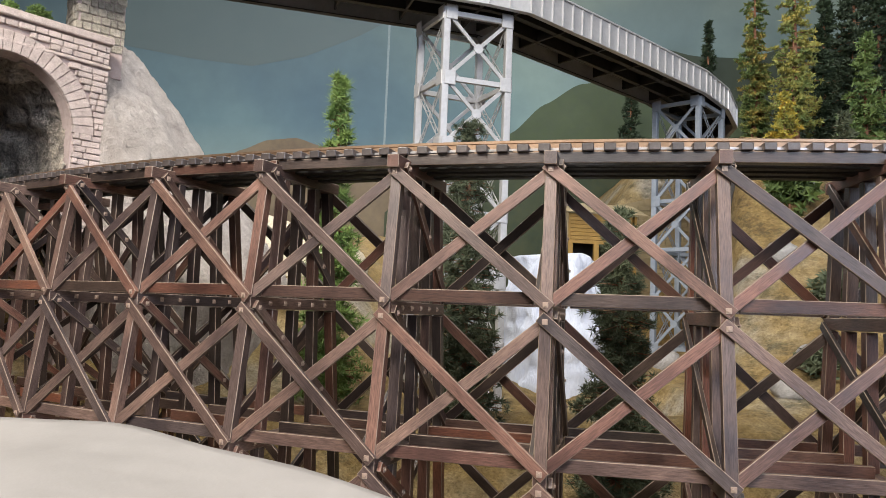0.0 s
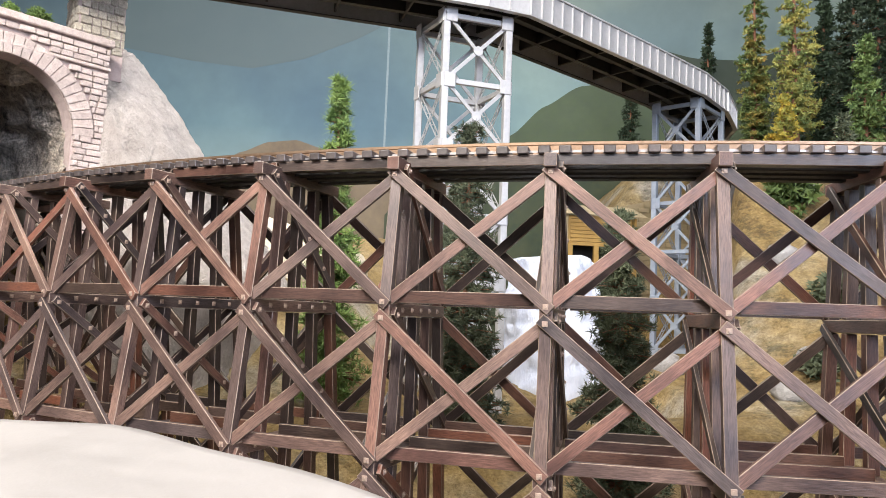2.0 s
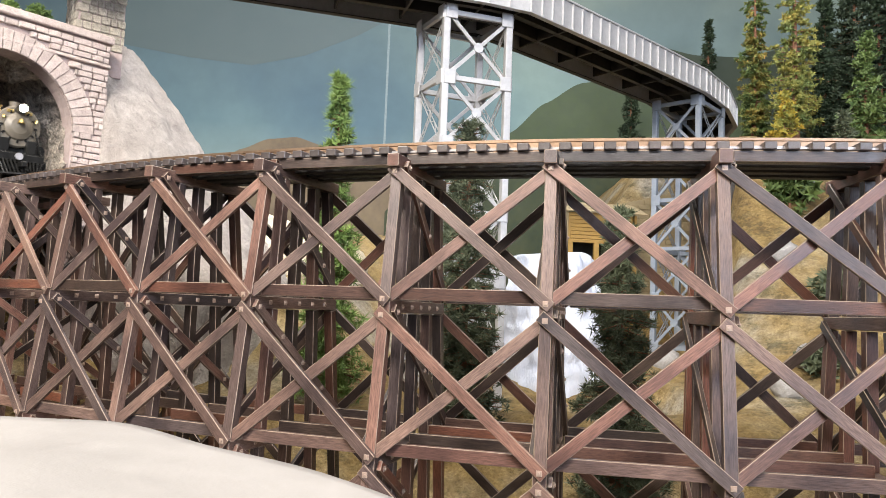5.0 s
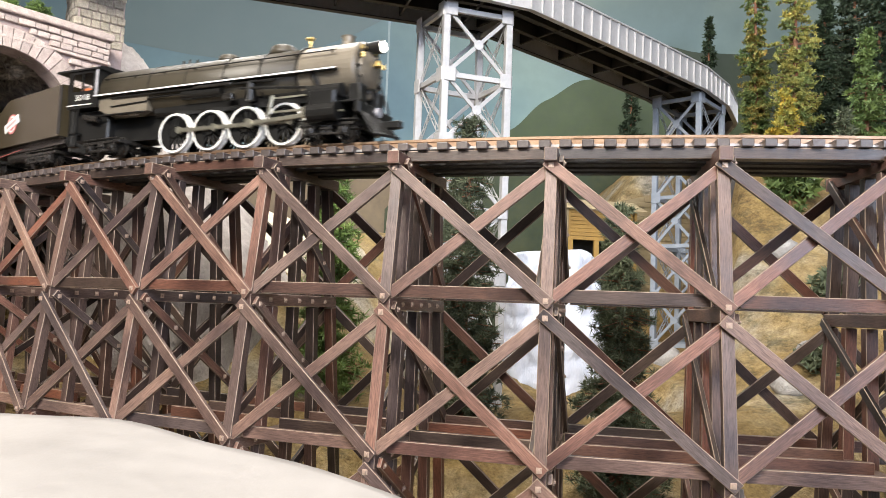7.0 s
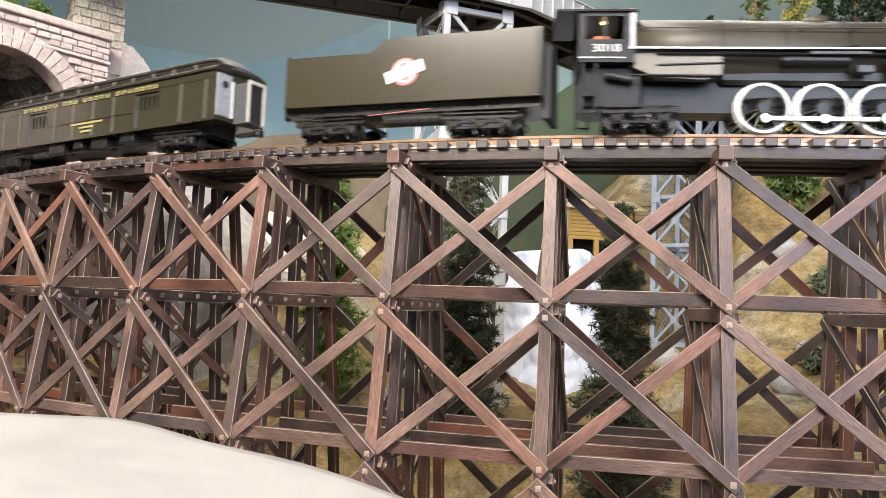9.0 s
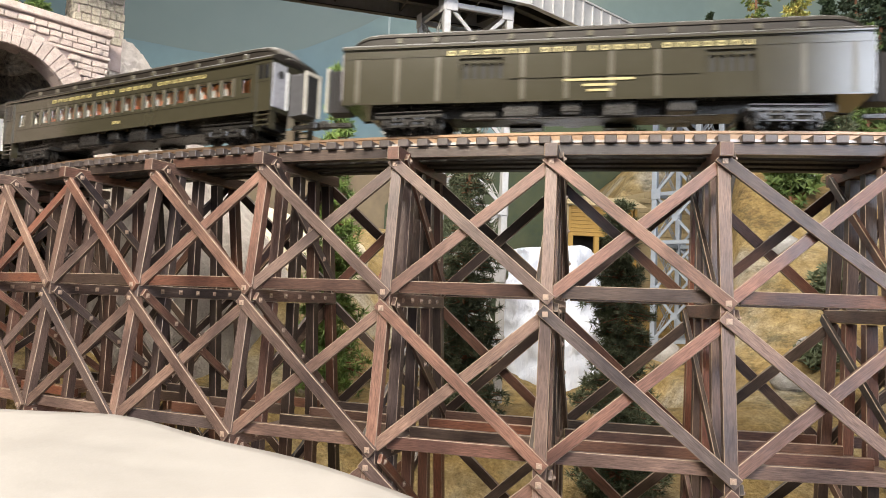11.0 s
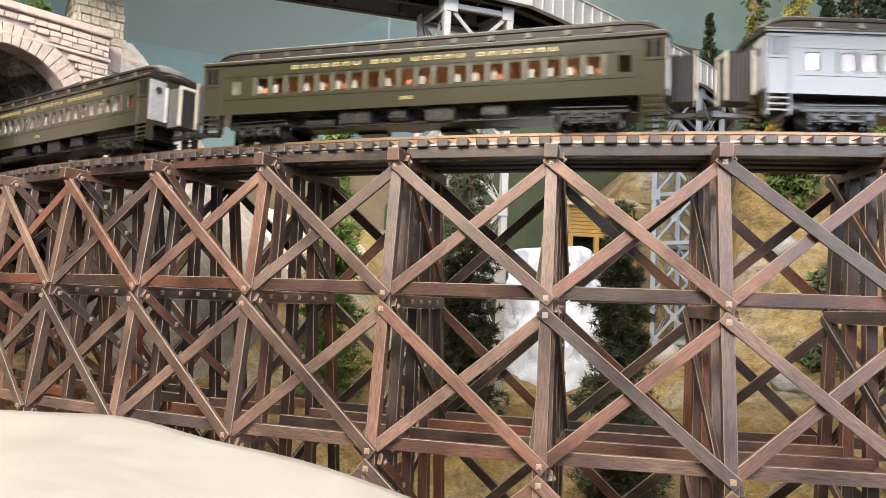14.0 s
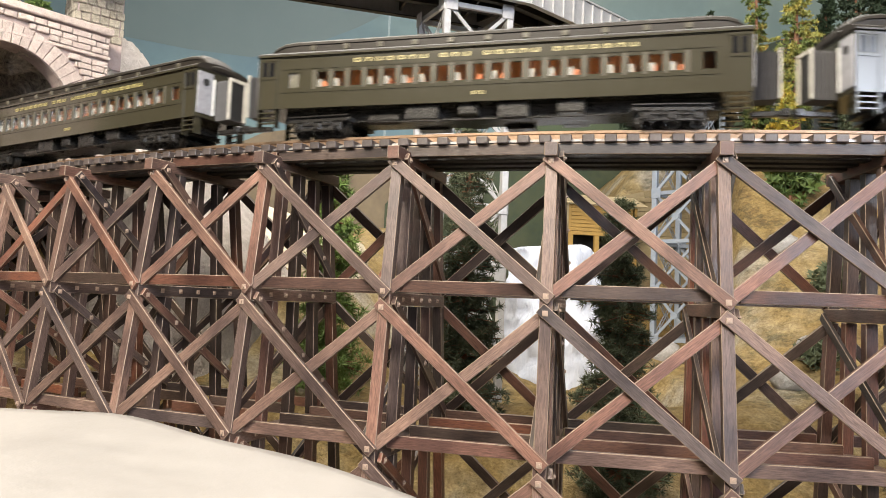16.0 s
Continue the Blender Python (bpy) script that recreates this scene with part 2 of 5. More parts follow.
def ground_paint():
    m, nt, b = material("scenic_ground", 0.9)
    vec = coords(nt)
    n1, n2, n3 = noise_of(nt, vec, 5.0), noise_of(nt, vec, 45.0, 6.0, 0.7), noise_of(nt, vec, 240.0, 4.0, 0.7)
    c = ramp(nt, n1, [(0.34, (0.17, 0.115, 0.042)), (0.46, (0.27, 0.19, 0.072)), (0.55, (0.30, 0.235, 0.125)), (0.62, (0.31, 0.275, 0.21)), (0.72, (0.36, 0.34, 0.31))]).outputs["Color"]
    v = ramp(nt, n2, [(0.34, (0.62, 0.58, 0.52)), (0.62, (1.12, 1.12, 1.12))])
    c = mixed(nt, "MULTIPLY", 1.0, c, v.outputs["Color"])
    g = ramp(nt, n3, [(0.34, (0.70, 0.67, 0.62)), (0.62, (1.15, 1.15, 1.15))])
    c = mixed(nt, "MULTIPLY", 1.0, c, g.outputs["Color"])
    n4 = noise_of(nt, coords(nt, (1.0, 1.0, 1.6)), 17.0, 6.0, 0.75)
    stain = ramp(nt, n4, [(0.36, (0.42, 0.44, 0.40)), (0.47, (0.92, 0.90, 0.86)), (0.60, (1.0, 1.0, 1.0)), (0.70, (1.25, 1.30, 1.42))])
    c = mixed(nt, "MULTIPLY", 1.0, c, stain.outputs["Color"])
    nt.links.new(c, b.inputs["Base Color"])
    bumped(nt, b, mixed(nt, "MIX", 0.4, n2, n3), 1.0, 0.010)
    return m


SKYWALL, GROUND = sky_paint(), ground_paint()

# ---- building helpers ----


def mesh_of(name, bm, *mats, smooth=False):
    me = bpy.data.meshes.new(name)
    bm.normal_update()
    bm.to_mesh(me)
    bm.free()
    for m in mats:
        me.materials.append(m)
    if smooth:
        me.polygons.foreach_set("use_smooth", [True] * len(me.polygons))
    return me


def part(name, bm, mat, parent, label="", m=None, smooth=False):
    me = mesh_of(name, bm, mat, smooth=smooth) if isinstance(bm, bmesh.types.BMesh) else bm
    ob = new(name, me)
    ob.parent = parent
    if m is not None:
        ob.matrix_basis = m
    return tagged(ob, label)


def thing(name, label, category, group="", kind="", m=None):
    ob = new(name)
    ob.empty_display_size = 0.02
    if m is not None:
        ob.matrix_basis = m
    return tagged(ob, label, category, group, kind)


def add_box(bm, x0, x1, y0, y1, z0, z1, bevel=0.0):
    g = bmesh.ops.create_cube(bm, size=1.0, matrix=Matrix.Translation(((x0 + x1) / 2, (y0 + y1) / 2, (z0 + z1) / 2)) @ Matrix.Diagonal((x1 - x0, y1 - y0, z1 - z0, 1)))
    if bevel:
        bmesh.ops.bevel(bm, geom=list({e for v in g["verts"] for e in v.link_edges}), offset=bevel, segments=1, affect="EDGES")
    return bm


def lit_edge_box(x0, x1, y0, y1, z0, z1, bevel):
    """A squared timber whose edges take the second material as painted highlights."""
    bm = box(x0, x1, y0, y1, z0, z1)
    bmesh.ops.bevel(bm, geom=bm.edges[:], offset=bevel, segments=1, affect="EDGES", material=1)
    return bm


def box(x0, x1, y0, y1, z0, z1, bevel=0.0):
    return add_box(bmesh.new(), x0, x1, y0, y1, z0, z1, bevel)


def add_rod(bm, p, q, r, seg=10, r2=None):
    p, q = Vector(p), Vector(q)
    d = q - p
    m = Matrix.Translation((p + q) / 2) @ d.to_track_quat("Z", "Y").to_matrix().to_4x4()
    bmesh.ops.create_cone(bm, cap_ends=True, segments=seg, radius1=r, radius2=r if r2 is None else r2, depth=d.length, matrix=m)
    return bm


def rod(p, q, r, seg=10, r2=None):
    return add_rod(bmesh.new(), p, q, r, seg, r2)


def lathe(profile, seg=32, axis="X", at=(0, 0, 0)):
    """Turn a profile of (along, radius) round an axis."""
    bm = bmesh.new()
    rings = []
    for a, r in profile:
        ring = []
        for i in range(seg):
            w = 2 * math.pi * i / seg
            c, s = r * math.cos(w), r * math.sin(w)
            v = {"X": (a, c, s), "Y": (c, a, s), "Z": (c, s, a)}[axis]
            ring.append(bm.verts.new(Vector(v) + Vector(at)))
        rings.append(ring)
    for u, w in zip(rings, rings[1:]):
        for i in range(seg):
            bm.faces.new((u[i], u[(i + 1) % seg], w[(i + 1) % seg], w[i]))
    bm.faces.new(rings[0])
    bm.faces.new(rings[-1])
    bmesh.ops.recalc_face_normals(bm, faces=bm.faces)
    return bm


def prism(outline, y0, y1):
    """An outline of (x, z) pushed from y0 to y1."""
    bm = bmesh.new()
    a = [bm.verts.new((x, y0, z)) for x, z in outline]
    b = [bm.verts.new((x, y1, z)) for x, z in outline]
    bm.faces.new(a)
    bm.faces.new(b[::-1])
    for i in range(len(a)):
        j = (i + 1) % len(a)
        bm.faces.new((a[j], a[i], b[i], b[j]))
    bmesh.ops.recalc_face_normals(bm, faces=bm.faces)
    return bm


_beams = {}


def beam(name, p, q, wide, deep, parent, mat, side=(0, 0, 1), label=""):
    """A squared timber from p to q; deep lies along side as nearly as can be."""
    p, q = Vector(p), Vector(q)
    d = q - p
    x = d.normalized()
    z = Vector(side) - x * x.dot(Vector(side))
    z.normalize()
    y = z.cross(x)
    key = (round(d.length, 4), wide, deep, mat.name)
    if key not in _beams:
        h = d.length / 2
        if mat is WOOD or mat is DARK_WOOD:
            _beams[key] = mesh_of(name, lit_edge_box(-h, h, -wide / 2, wide / 2, -deep / 2, deep / 2, 0.00045), mat, EDGE_LIGHT)
        else:
            _beams[key] = mesh_of(name, box(-h, h, -wide / 2, wide / 2, -deep / 2, deep / 2, min(wide, deep) * 0.07), mat)
    m = Matrix((x, y, z)).transposed().to_4x4()
    m.translation = (p + q) / 2
    ob = new(name, _beams[key])
    ob.parent = parent
    ob.matrix_basis = m
    return tagged(ob, label)


def smoothstep(a, b, x):
    k = min(max((x - a) / (b - a), 0.0), 1.0)
    return k * k * (3 - 2 * k)


# ---- plan of the track: an arc round a centre beyond it, then straight into the tunnel ----
CX, CY, RC = 0.4718, 2.2023, 1.630
CAP_R, CAP_W = 1.6953, 0.1307
RAIL_Z = 0.1462
BEND = -0.76


def arc(a, r, z):
    return Vector((CX + r * math.sin(a), CY - r * math.cos(a), z))


def track(s, off=0.0, z=RAIL_Z):
    """The place s metres along the track, off metres to its outer side, and the heading."""
    a = max(s / RC, BEND)
    back = max(BEND * RC - s, 0.0)
    p, h = arc(a, RC, z), a
    d = Vector((math.cos(h), math.sin(h), 0))
    p = p - d * min(back, 0.10)
    if back > 0.10:                      # a turn the other way inside the hill, then straight
        turn = min((back - 0.10) / 1.2, -BEND)
        c = p + Vector((d.y, -d.x, 0)) * 1.2
        w = Vector((d.y, -d.x, 0)) * -1.2
        w.rotate(Matrix.Rotation(turn, 3, "Z"))
        p, h = c + w, BEND + turn
        d = Vector((math.cos(h), math.sin(h), 0))
        p = p - d * max(back - 0.10 + BEND * 1.2, 0.0)
    return p + Vector((math.sin(h), -math.cos(h), 0)) * off, h
# ---- the room and its painted wall ----


def room():
    back = tagged(new("wall_north", mesh_of("wall_north", box(-5.2, 3.6, 2.72, 2.80, -1.1, 1.5), SKYWALL)), "backdrop wall painted with a blue-grey cloudy sky", "wall", kind="structure")
    plainwall = mottled("room_wall", (0.16, 0.155, 0.145), (0.21, 0.20, 0.19), 3, 0.8)
    for n, b in (("wall_west", (-5.28, -5.2, -2.58, 2.8, -1.1, 1.5)), ("wall_east", (3.6, 3.68, -2.58, 2.8, -1.1, 1.5))):
        tagged(new(n, mesh_of(n, box(*b), plainwall)), "plain pale wall of the layout room", "wall", kind="structure")
    sw = bmesh.new()
    for b in ((-5.2, 0.42, -1.1, 1.5), (2.72, 3.6, -1.1, 1.5), (0.42, 2.72, -1.1, 0.38), (0.42, 2.72, 1.44, 1.5)):
        add_box(sw, b[0], b[1], -2.58, -2.5, b[2], b[3])
    tagged(new("wall_south", mesh_of("wall_south", sw, plainwall)), "plain pale wall with a window behind the aisle", "wall", kind="structure")
    win = tagged(new("window_1"), "plain white-framed window in the aisle wall", "window", kind="structure")
    fr = box(0.42, 2.72, -2.57, -2.51, 0.38, 0.41)
    for b in ((0.42, 2.72, 1.41, 1.44), (0.42, 0.45, 0.41, 1.41), (2.69, 2.72, 0.41, 1.41)):
        add_box(fr, b[0], b[1], -2.57, -2.51, b[2], b[3])
    part("window_frame", fr, WHITE, win)
    tagged(new("ceiling", mesh_of("ceiling", box(-5.28, 3.68, -2.58, 2.8, 1.5, 1.58), plainwall)), "plain pale ceiling over the layout", "ceiling", kind="structure")
    tagged(new("floor", mesh_of("floor", box(-5.28, 3.68, -2.58, 2.8, -1.18, -1.1), mottled("floor_grey", (0.16, 0.15, 0.14), (0.24, 0.23, 0.21), 4, 0.6))), "grey floor of the aisle beside the layout", "floor", kind="structure")


def hill_outline(points, base):
    """A smooth ridge through a few (x, z) points, closed along its base."""
    out = []
    for (xa, za), (xb, zb) in zip(points, points[1:]):
        for i in range(10):
            k = i / 10
            x = xa + (xb - xa) * k
            out.append((x, za + (zb - za) * smoothstep(0, 1, k) * 0.5 + (zb - za) * k * 0.5 + 0.006 * noise.noise((x * 9, base, 0))))
    out.append(points[-1])
    return out + [(points[-1][0], base), (points[0][0], base)]


def painted_hills():
    green = mottled("hill_green", (0.026, 0.042, 0.021), (0.058, 0.080, 0.040), 5, 0.8, 0, 0.1, 0.001)
    far = mottled("hill_far", (0.026, 0.038, 0.026), (0.042, 0.056, 0.038), 4, 0.8, 0, 0.1, 0.001)
    brown = mottled("hill_brown", (0.10, 0.075, 0.05), (0.18, 0.14, 0.09), 9, 0.8, 0, 0.1, 0.001)
    wood = mottled("hill_wood", (0.012, 0.028, 0.014), (0.055, 0.062, 0.030), 9, 0.8, 0, 0.1, 0.001)
    for n, mat, y, pts, lab in (
            ("painted_hill", far, 2.714, [(0.55, 0.72), (0.81, 1.03), (0.95, 1.0), (1.1, 1.0), (1.4, 1.1), (1.75, 1.06), (2.3, 0.9)], "dark far ridge painted on the backdrop"),
            ("painted_hill", green, 2.706, [(0.16, 0.60), (0.24, 0.68), (0.36, 0.79), (0.50, 0.88), (0.72, 0.92), (1.0, 0.84), (1.4, 0.7)], "green rounded hill painted on the backdrop"),
            ("painted_hill", brown, 2.698, [(-0.86, 0.50), (-0.77, 0.575), (-0.66, 0.622), (-0.56, 0.628), (-0.46, 0.60), (-0.30, 0.56), (-0.15, 0.49), (0.05, 0.40), (0.2, 0.3)], "brown bare hill painted on the backdrop"),
            ("painted_wood", wood, 2.690, [(-0.22, 0.36), (-0.15, 0.47), (0.0, 0.50), (0.3, 0.56), (0.7, 0.60), (1.1, 0.62), (1.8, 0.6)], "dark green forest belt painted on the backdrop")):
        tagged(new(n, mesh_of(n, prism(hill_outline(pts, -0.6), y, y + 0.0079), mat)), lab, "painting", kind="structure")
    cloud = mottled("painted_cloud", (0.066, 0.096, 0.104), (0.086, 0.118, 0.125), 2, 0.8, 0, 0.05, 0.001)
    edge = [(-1.45, 1.015), (-1.24, 0.966), (-0.985, 0.925), (-0.75, 0.903), (-0.55, 0.948), (-0.35, 1.035), (-0.17, 1.14), (0.1, 1.2)]
    tagged(new("painted_cloud", mesh_of("painted_cloud", prism(edge + [(0.1, 1.49), (-1.45, 1.49)], 2.7192, 2.7199), cloud)), "grey-green storm cloud painted on the backdrop", "painting", kind="structure")
    seam = plain("wall_seam", (0.16, 0.215, 0.235), 0.6)
    tagged(new("trim", mesh_of("trim", box(-0.239, -0.231, 2.7188, 2.7199, 0.3, 1.2), seam)), "pale upright joint strip in the backdrop", "trim", kind="structure")


def ground_height(x, y):
    h = -0.246 + 0.115 * smoothstep(0.72, 1.0, y) + 0.45 * smoothstep(1.2, 1.9, y)
    h += 0.21 * smoothstep(0.30, 0.70, x) * smoothstep(0.85, 1.4, y)
    h += 0.20 * smoothstep(0.04, 0.28, -x) * smoothstep(0.95, 1.35, y)
    h -= 0.40 * smoothstep(0.02, 0.3, -x) * smoothstep(1.25, 1.9, y)
    h -= 0.30 * smoothstep(0.45, 0.05, abs(x - 0.2)) * smoothstep(1.35, 1.9, y)
    h -= 0.135 * (1 - smoothstep(0.12, 0.24, abs(x - 0.22))) * smoothstep(1.05, 1.25, y)
    h -= 0.07 * smoothstep(0.5, 0.9, x) * smoothstep(1.5, 1.8, y)
    # the gorge in which the second steel tower stands
    gorge = smoothstep(0.025, -0.045, x - 0.39 * y) * smoothstep(0.02, 0.08, x - 0.13 * y) * smoothstep(1.0, 1.2, y) * (1 - smoothstep(1.93, 2.08, y))
    floor_z = -0.125 + 0.045 * smoothstep(1.2, 1.7, y)
    h += (min(h, floor_z) - h) * gorge
    rough = noise.fractal((x * 5, y * 5, 3.1), 1.0, 2.2, 5)
    return h + 0.022 * rough + 0.008 * abs(noise.noise((x * 22, y * 22, 0)))


def terrain():
    bm = bmesh.new()
    nx, ny = 200, 130
    vs = [[bm.verts.new((-1.5 + 4.4 * i / nx, 0.36 + 2.32 * j / ny, ground_height(-1.5 + 4.4 * i / nx, 0.36 + 2.32 * j / ny))) for i in range(nx + 1)] for j in range(ny + 1)]
    for j in range(ny):
        for i in range(nx):
            bm.faces.new((vs[j][i], vs[j][i + 1], vs[j + 1][i + 1], vs[j + 1][i]))
    tagged(new("ground", mesh_of("ground", bm, GROUND, smooth=True)), "ochre and tan scenic ground with sand and rock", "ground", kind="structure")
    base = mottled("bench_board", (0.20, 0.14, 0.09), (0.30, 0.22, 0.14), 8, 0.7)
    tagged(new("bench", mesh_of("bench", box(-5.0, 2.95, 0.33, 2.68, -0.42, -0.36), base)), "wooden bench top that carries the layout", "bench", kind="structure")


# ---- timber trestle ----
STEP, FIRST = 0.0750, -0.2337
LEVELS = (0.1215, 0.003, -0.116, -0.236)


def outer(z):
    return CAP_R - 0.0075 + 0.142 * (0.1142 - z)


def inner(z):
    return CAP_R - CAP_W + 0.0075 - 0.142 * (0.1142 - z)


def trestle():
    tr = thing("timber_trestle", "dark brown stained timber railway trestle with cross bracing", "bridge")
    bolt_bm = box(-0.0021, 0.0021, -0.0021, 0.0021, 0, 0.0007, 0.0002)
    add_rod(bolt_bm, (0, 0, 0.0005), (0, 0, 0.0018), 0.0011, 6)
    bolt = mesh_of("bolt", bolt_bm, BOLT)

    def put_bolt(owner, at, normal):
        m = Vector(normal).to_track_quat("Z", "Y").to_matrix().to_4x4()
        m.translation = at
        ob = new("bolt", bolt)
        ob.parent = owner
        ob.matrix_basis = owner.matrix_basis.inverted() @ m

    for k in range(-1, 13):
        a = FIRST + STEP * (k - 6)
        tan = Vector((math.cos(a), math.sin(a), 0))
        near = 1 <= k <= 9
        for lv, z in enumerate(LEVELS):
            o, i_ = (CAP_R, CAP_R - CAP_W) if lv == 0 else (outer(z) - 0.0022, inner(z) + 0.0022)
            cap = beam("cap" if lv < 3 else "sill", arc(a, i_, z), arc(a, o, z), 0.0100, 0.0105, tr, WOOD)
            if near and lv in (1, 2):
                for f in (0.06, 0.2, 0.36, 0.52, 0.68, 0.84):
                    put_bolt(cap, arc(a, o + (i_ - o) * f, z) + tan * 0.0051, tan)
        for (za, zb) in zip(LEVELS, LEVELS[1:]):
            ta, tb = za - 0.0057, zb + 0.0057
            for f in (0.0, 0.25, 0.5, 0.75, 1.0):
                ra = outer(ta) + (inner(ta) - outer(ta)) * f
                rb = outer(tb) + (inner(tb) - outer(tb)) * f
                inset = 0.0068 * (1 - 2 * f)
                beam("post", arc(a, ra - inset, ta), arc(a, rb - inset, tb), 0.0086, 0.0092, tr, WOOD if f < 0.3 else DARK_WOOD, tan)
            for sgn, (f0, f1) in ((1, (0.04, 0.96)), (-1, (0.96, 0.04))):
                ra = outer(za) + (inner(za) - outer(za)) * f0
                rb = outer(zb) + (inner(zb) - outer(zb)) * f1
                br = beam("sway_brace", arc(a, ra, za - 0.001) + tan * sgn * 0.0072, arc(a, rb, zb + 0.010) + tan * sgn * 0.0072, 0.0078, 0.0036, tr, WOOD if sgn == 1 and k < 5 else DARK_WOOD, tan)
                if near and sgn == 1:
                    for f in (0.03, 0.27, 0.5, 0.74, 0.97):
                        r = ra + (rb - ra) * f
                        put_bolt(br, arc(a, r, za - 0.001 + (zb - za + 0.011) * f) + tan * 0.0091, tan)
        if k == 12:
            continue
        b = a + STEP
        mid = (arc((a + b) / 2, 1, 0) - arc((a + b) / 2, 0, 0))
        for lv, (za, zb) in enumerate(zip(LEVELS, LEVELS[1:])):
            ta, tb = (0.1142 if lv == 0 else za - 0.0062), zb + 0.0064
            pa, pb = arc(a, outer(ta), ta), arc(b, outer(tb), tb)
            lap = (pb - pa).normalized() * 0.0052
            d = beam("diagonal_brace", pa - lap, pb + lap, 0.0090, 0.0040, tr, WOOD, mid)
            e = 0.0015
            beam("diagonal_brace", arc(a + e, outer(tb) - 0.0060, tb + 0.001), arc(b - e, outer(ta) - 0.0060, ta - 0.003), 0.0090, 0.0040, tr, WOOD, mid)
            if near or k == 0:
                for (c, z) in ((a, ta), (b, tb)):
                    put_bolt(d, arc(c, outer(z) + 0.0021, z) + Vector((0, 0, -0.0006)), mid)
            beam("diagonal_brace", arc(a, inner(ta), ta), arc(b, inner(tb), tb), 0.0090, 0.0040, tr, DARK_WOOD, mid)
            beam("diagonal_brace", arc(a + e, inner(tb) + 0.0055, tb + 0.002), arc(b - e, inner(ta) + 0.0055, ta - 0.004), 0.0090, 0.0040, tr, DARK_WOOD, mid)
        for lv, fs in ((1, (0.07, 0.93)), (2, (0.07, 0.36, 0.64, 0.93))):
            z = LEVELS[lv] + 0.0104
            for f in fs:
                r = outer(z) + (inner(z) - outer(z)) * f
                g = beam("girt", arc(a + 0.006, r, z), arc(b - 0.006, r, z), 0.0050, 0.0098, tr, WOOD if f < 0.1 and lv == 2 else DARK_WOOD)
    # stringers under the ties, notched over the caps
    for k in range(-1, 12):
        a = FIRST + STEP * (k - 6)
        for r in (RC - 0.030, RC - 0.010, RC + 0.010, RC + 0.0315):
            beam("stringer", arc(a + 0.0006, r, 0.1276), arc(a + STEP - 0.0006, r, 0.1276), 0.011, 0.0088, tr, DARK_WOOD if r > RC + 0.02 else STRINGER_SHADE)


def railway():
    tk = thing("railway_track", "steel rails on dark timber ties along the trestle", "track")
    tie = mesh_of("tie", box(-0.0385, 0.0400, -0.0047, 0.0047, -0.0031, 0.0031, 0.0006), TIE)
    plate = mesh_of("tie_plate", box(-0.0036, 0.0036, -0.0034, 0.0034, 0, 0.0009), RAIL)
    s = -1.60
    random.seed(4)
    while s < 2.0:
        p, h = track(s, 0, 0.1352)
        m = Matrix.Translation(p) @ pose(0, 0, 0, 0, 0, math.degrees(h) - 90 + random.uniform(-0.8, 0.8))
        ob = new("tie", tie)
        ob.parent, ob.matrix_basis = tk, m
        s += 0.0166
    strip = bmesh.new()
    prev = None
    for i in range(101):
        ring = [strip.verts.new(track(-1.3 + 2.6 * i / 100, 0.0325 + u, z)[0]) for u, z in ((0, 0.1338), (0.0012, 0.1338), (0.0012, 0.1356), (0, 0.1356))]
        if prev:
            for j in range(4):
                strip.faces.new((prev[j], prev[(j + 1) % 4], ring[(j + 1) % 4], ring[j]))
        prev = ring
    bmesh.ops.recalc_face_normals(strip, faces=strip.faces)
    part("metal_strip", strip, NICKEL, tk, "bright nickel strip between the ties")
    for off in (-0.0165, 0.0165):
        bm = bmesh.new()
        prev = None
        sec = [(-0.0030, 0), (0.0030, 0), (0.0030, 0.0010), (0.0009, 0.0017), (0.0009, 0.0052), (0.0018, 0.0058), (0.0018, 0.0080), (-0.0018, 0.0080), (-0.0018, 0.0058), (-0.0009, 0.0052), (-0.0009, 0.0017), (-0.0030, 0.0010)]
        for i in range(151):
            s = -2.6 + 5.0 * i / 150
            ring = [bm.verts.new(track(s, off + u, 0.1382 + w)[0]) for u, w in sec]
            if prev:
                for j in range(len(sec)):
                    bm.faces.new((prev[j], prev[(j + 1) % 12], ring[(j + 1) % 12], ring[j]))
            prev = ring
        bmesh.ops.recalc_face_normals(bm, faces=bm.faces)
        part("rail", bm, RAIL, tk)


room()
painted_hills()
terrain()
trestle()
railway()
# ---- tunnel portal, plaster mountain and stone tower ----
PORTAL_S = -1.175
_pp, _ph = track(PORTAL_S, 0, 0)
PORTAL = Matrix.Translation(_pp) @ Matrix.Rotation(_ph + math.pi / 2, 4, "Z")   # x along the wall, y into the hill


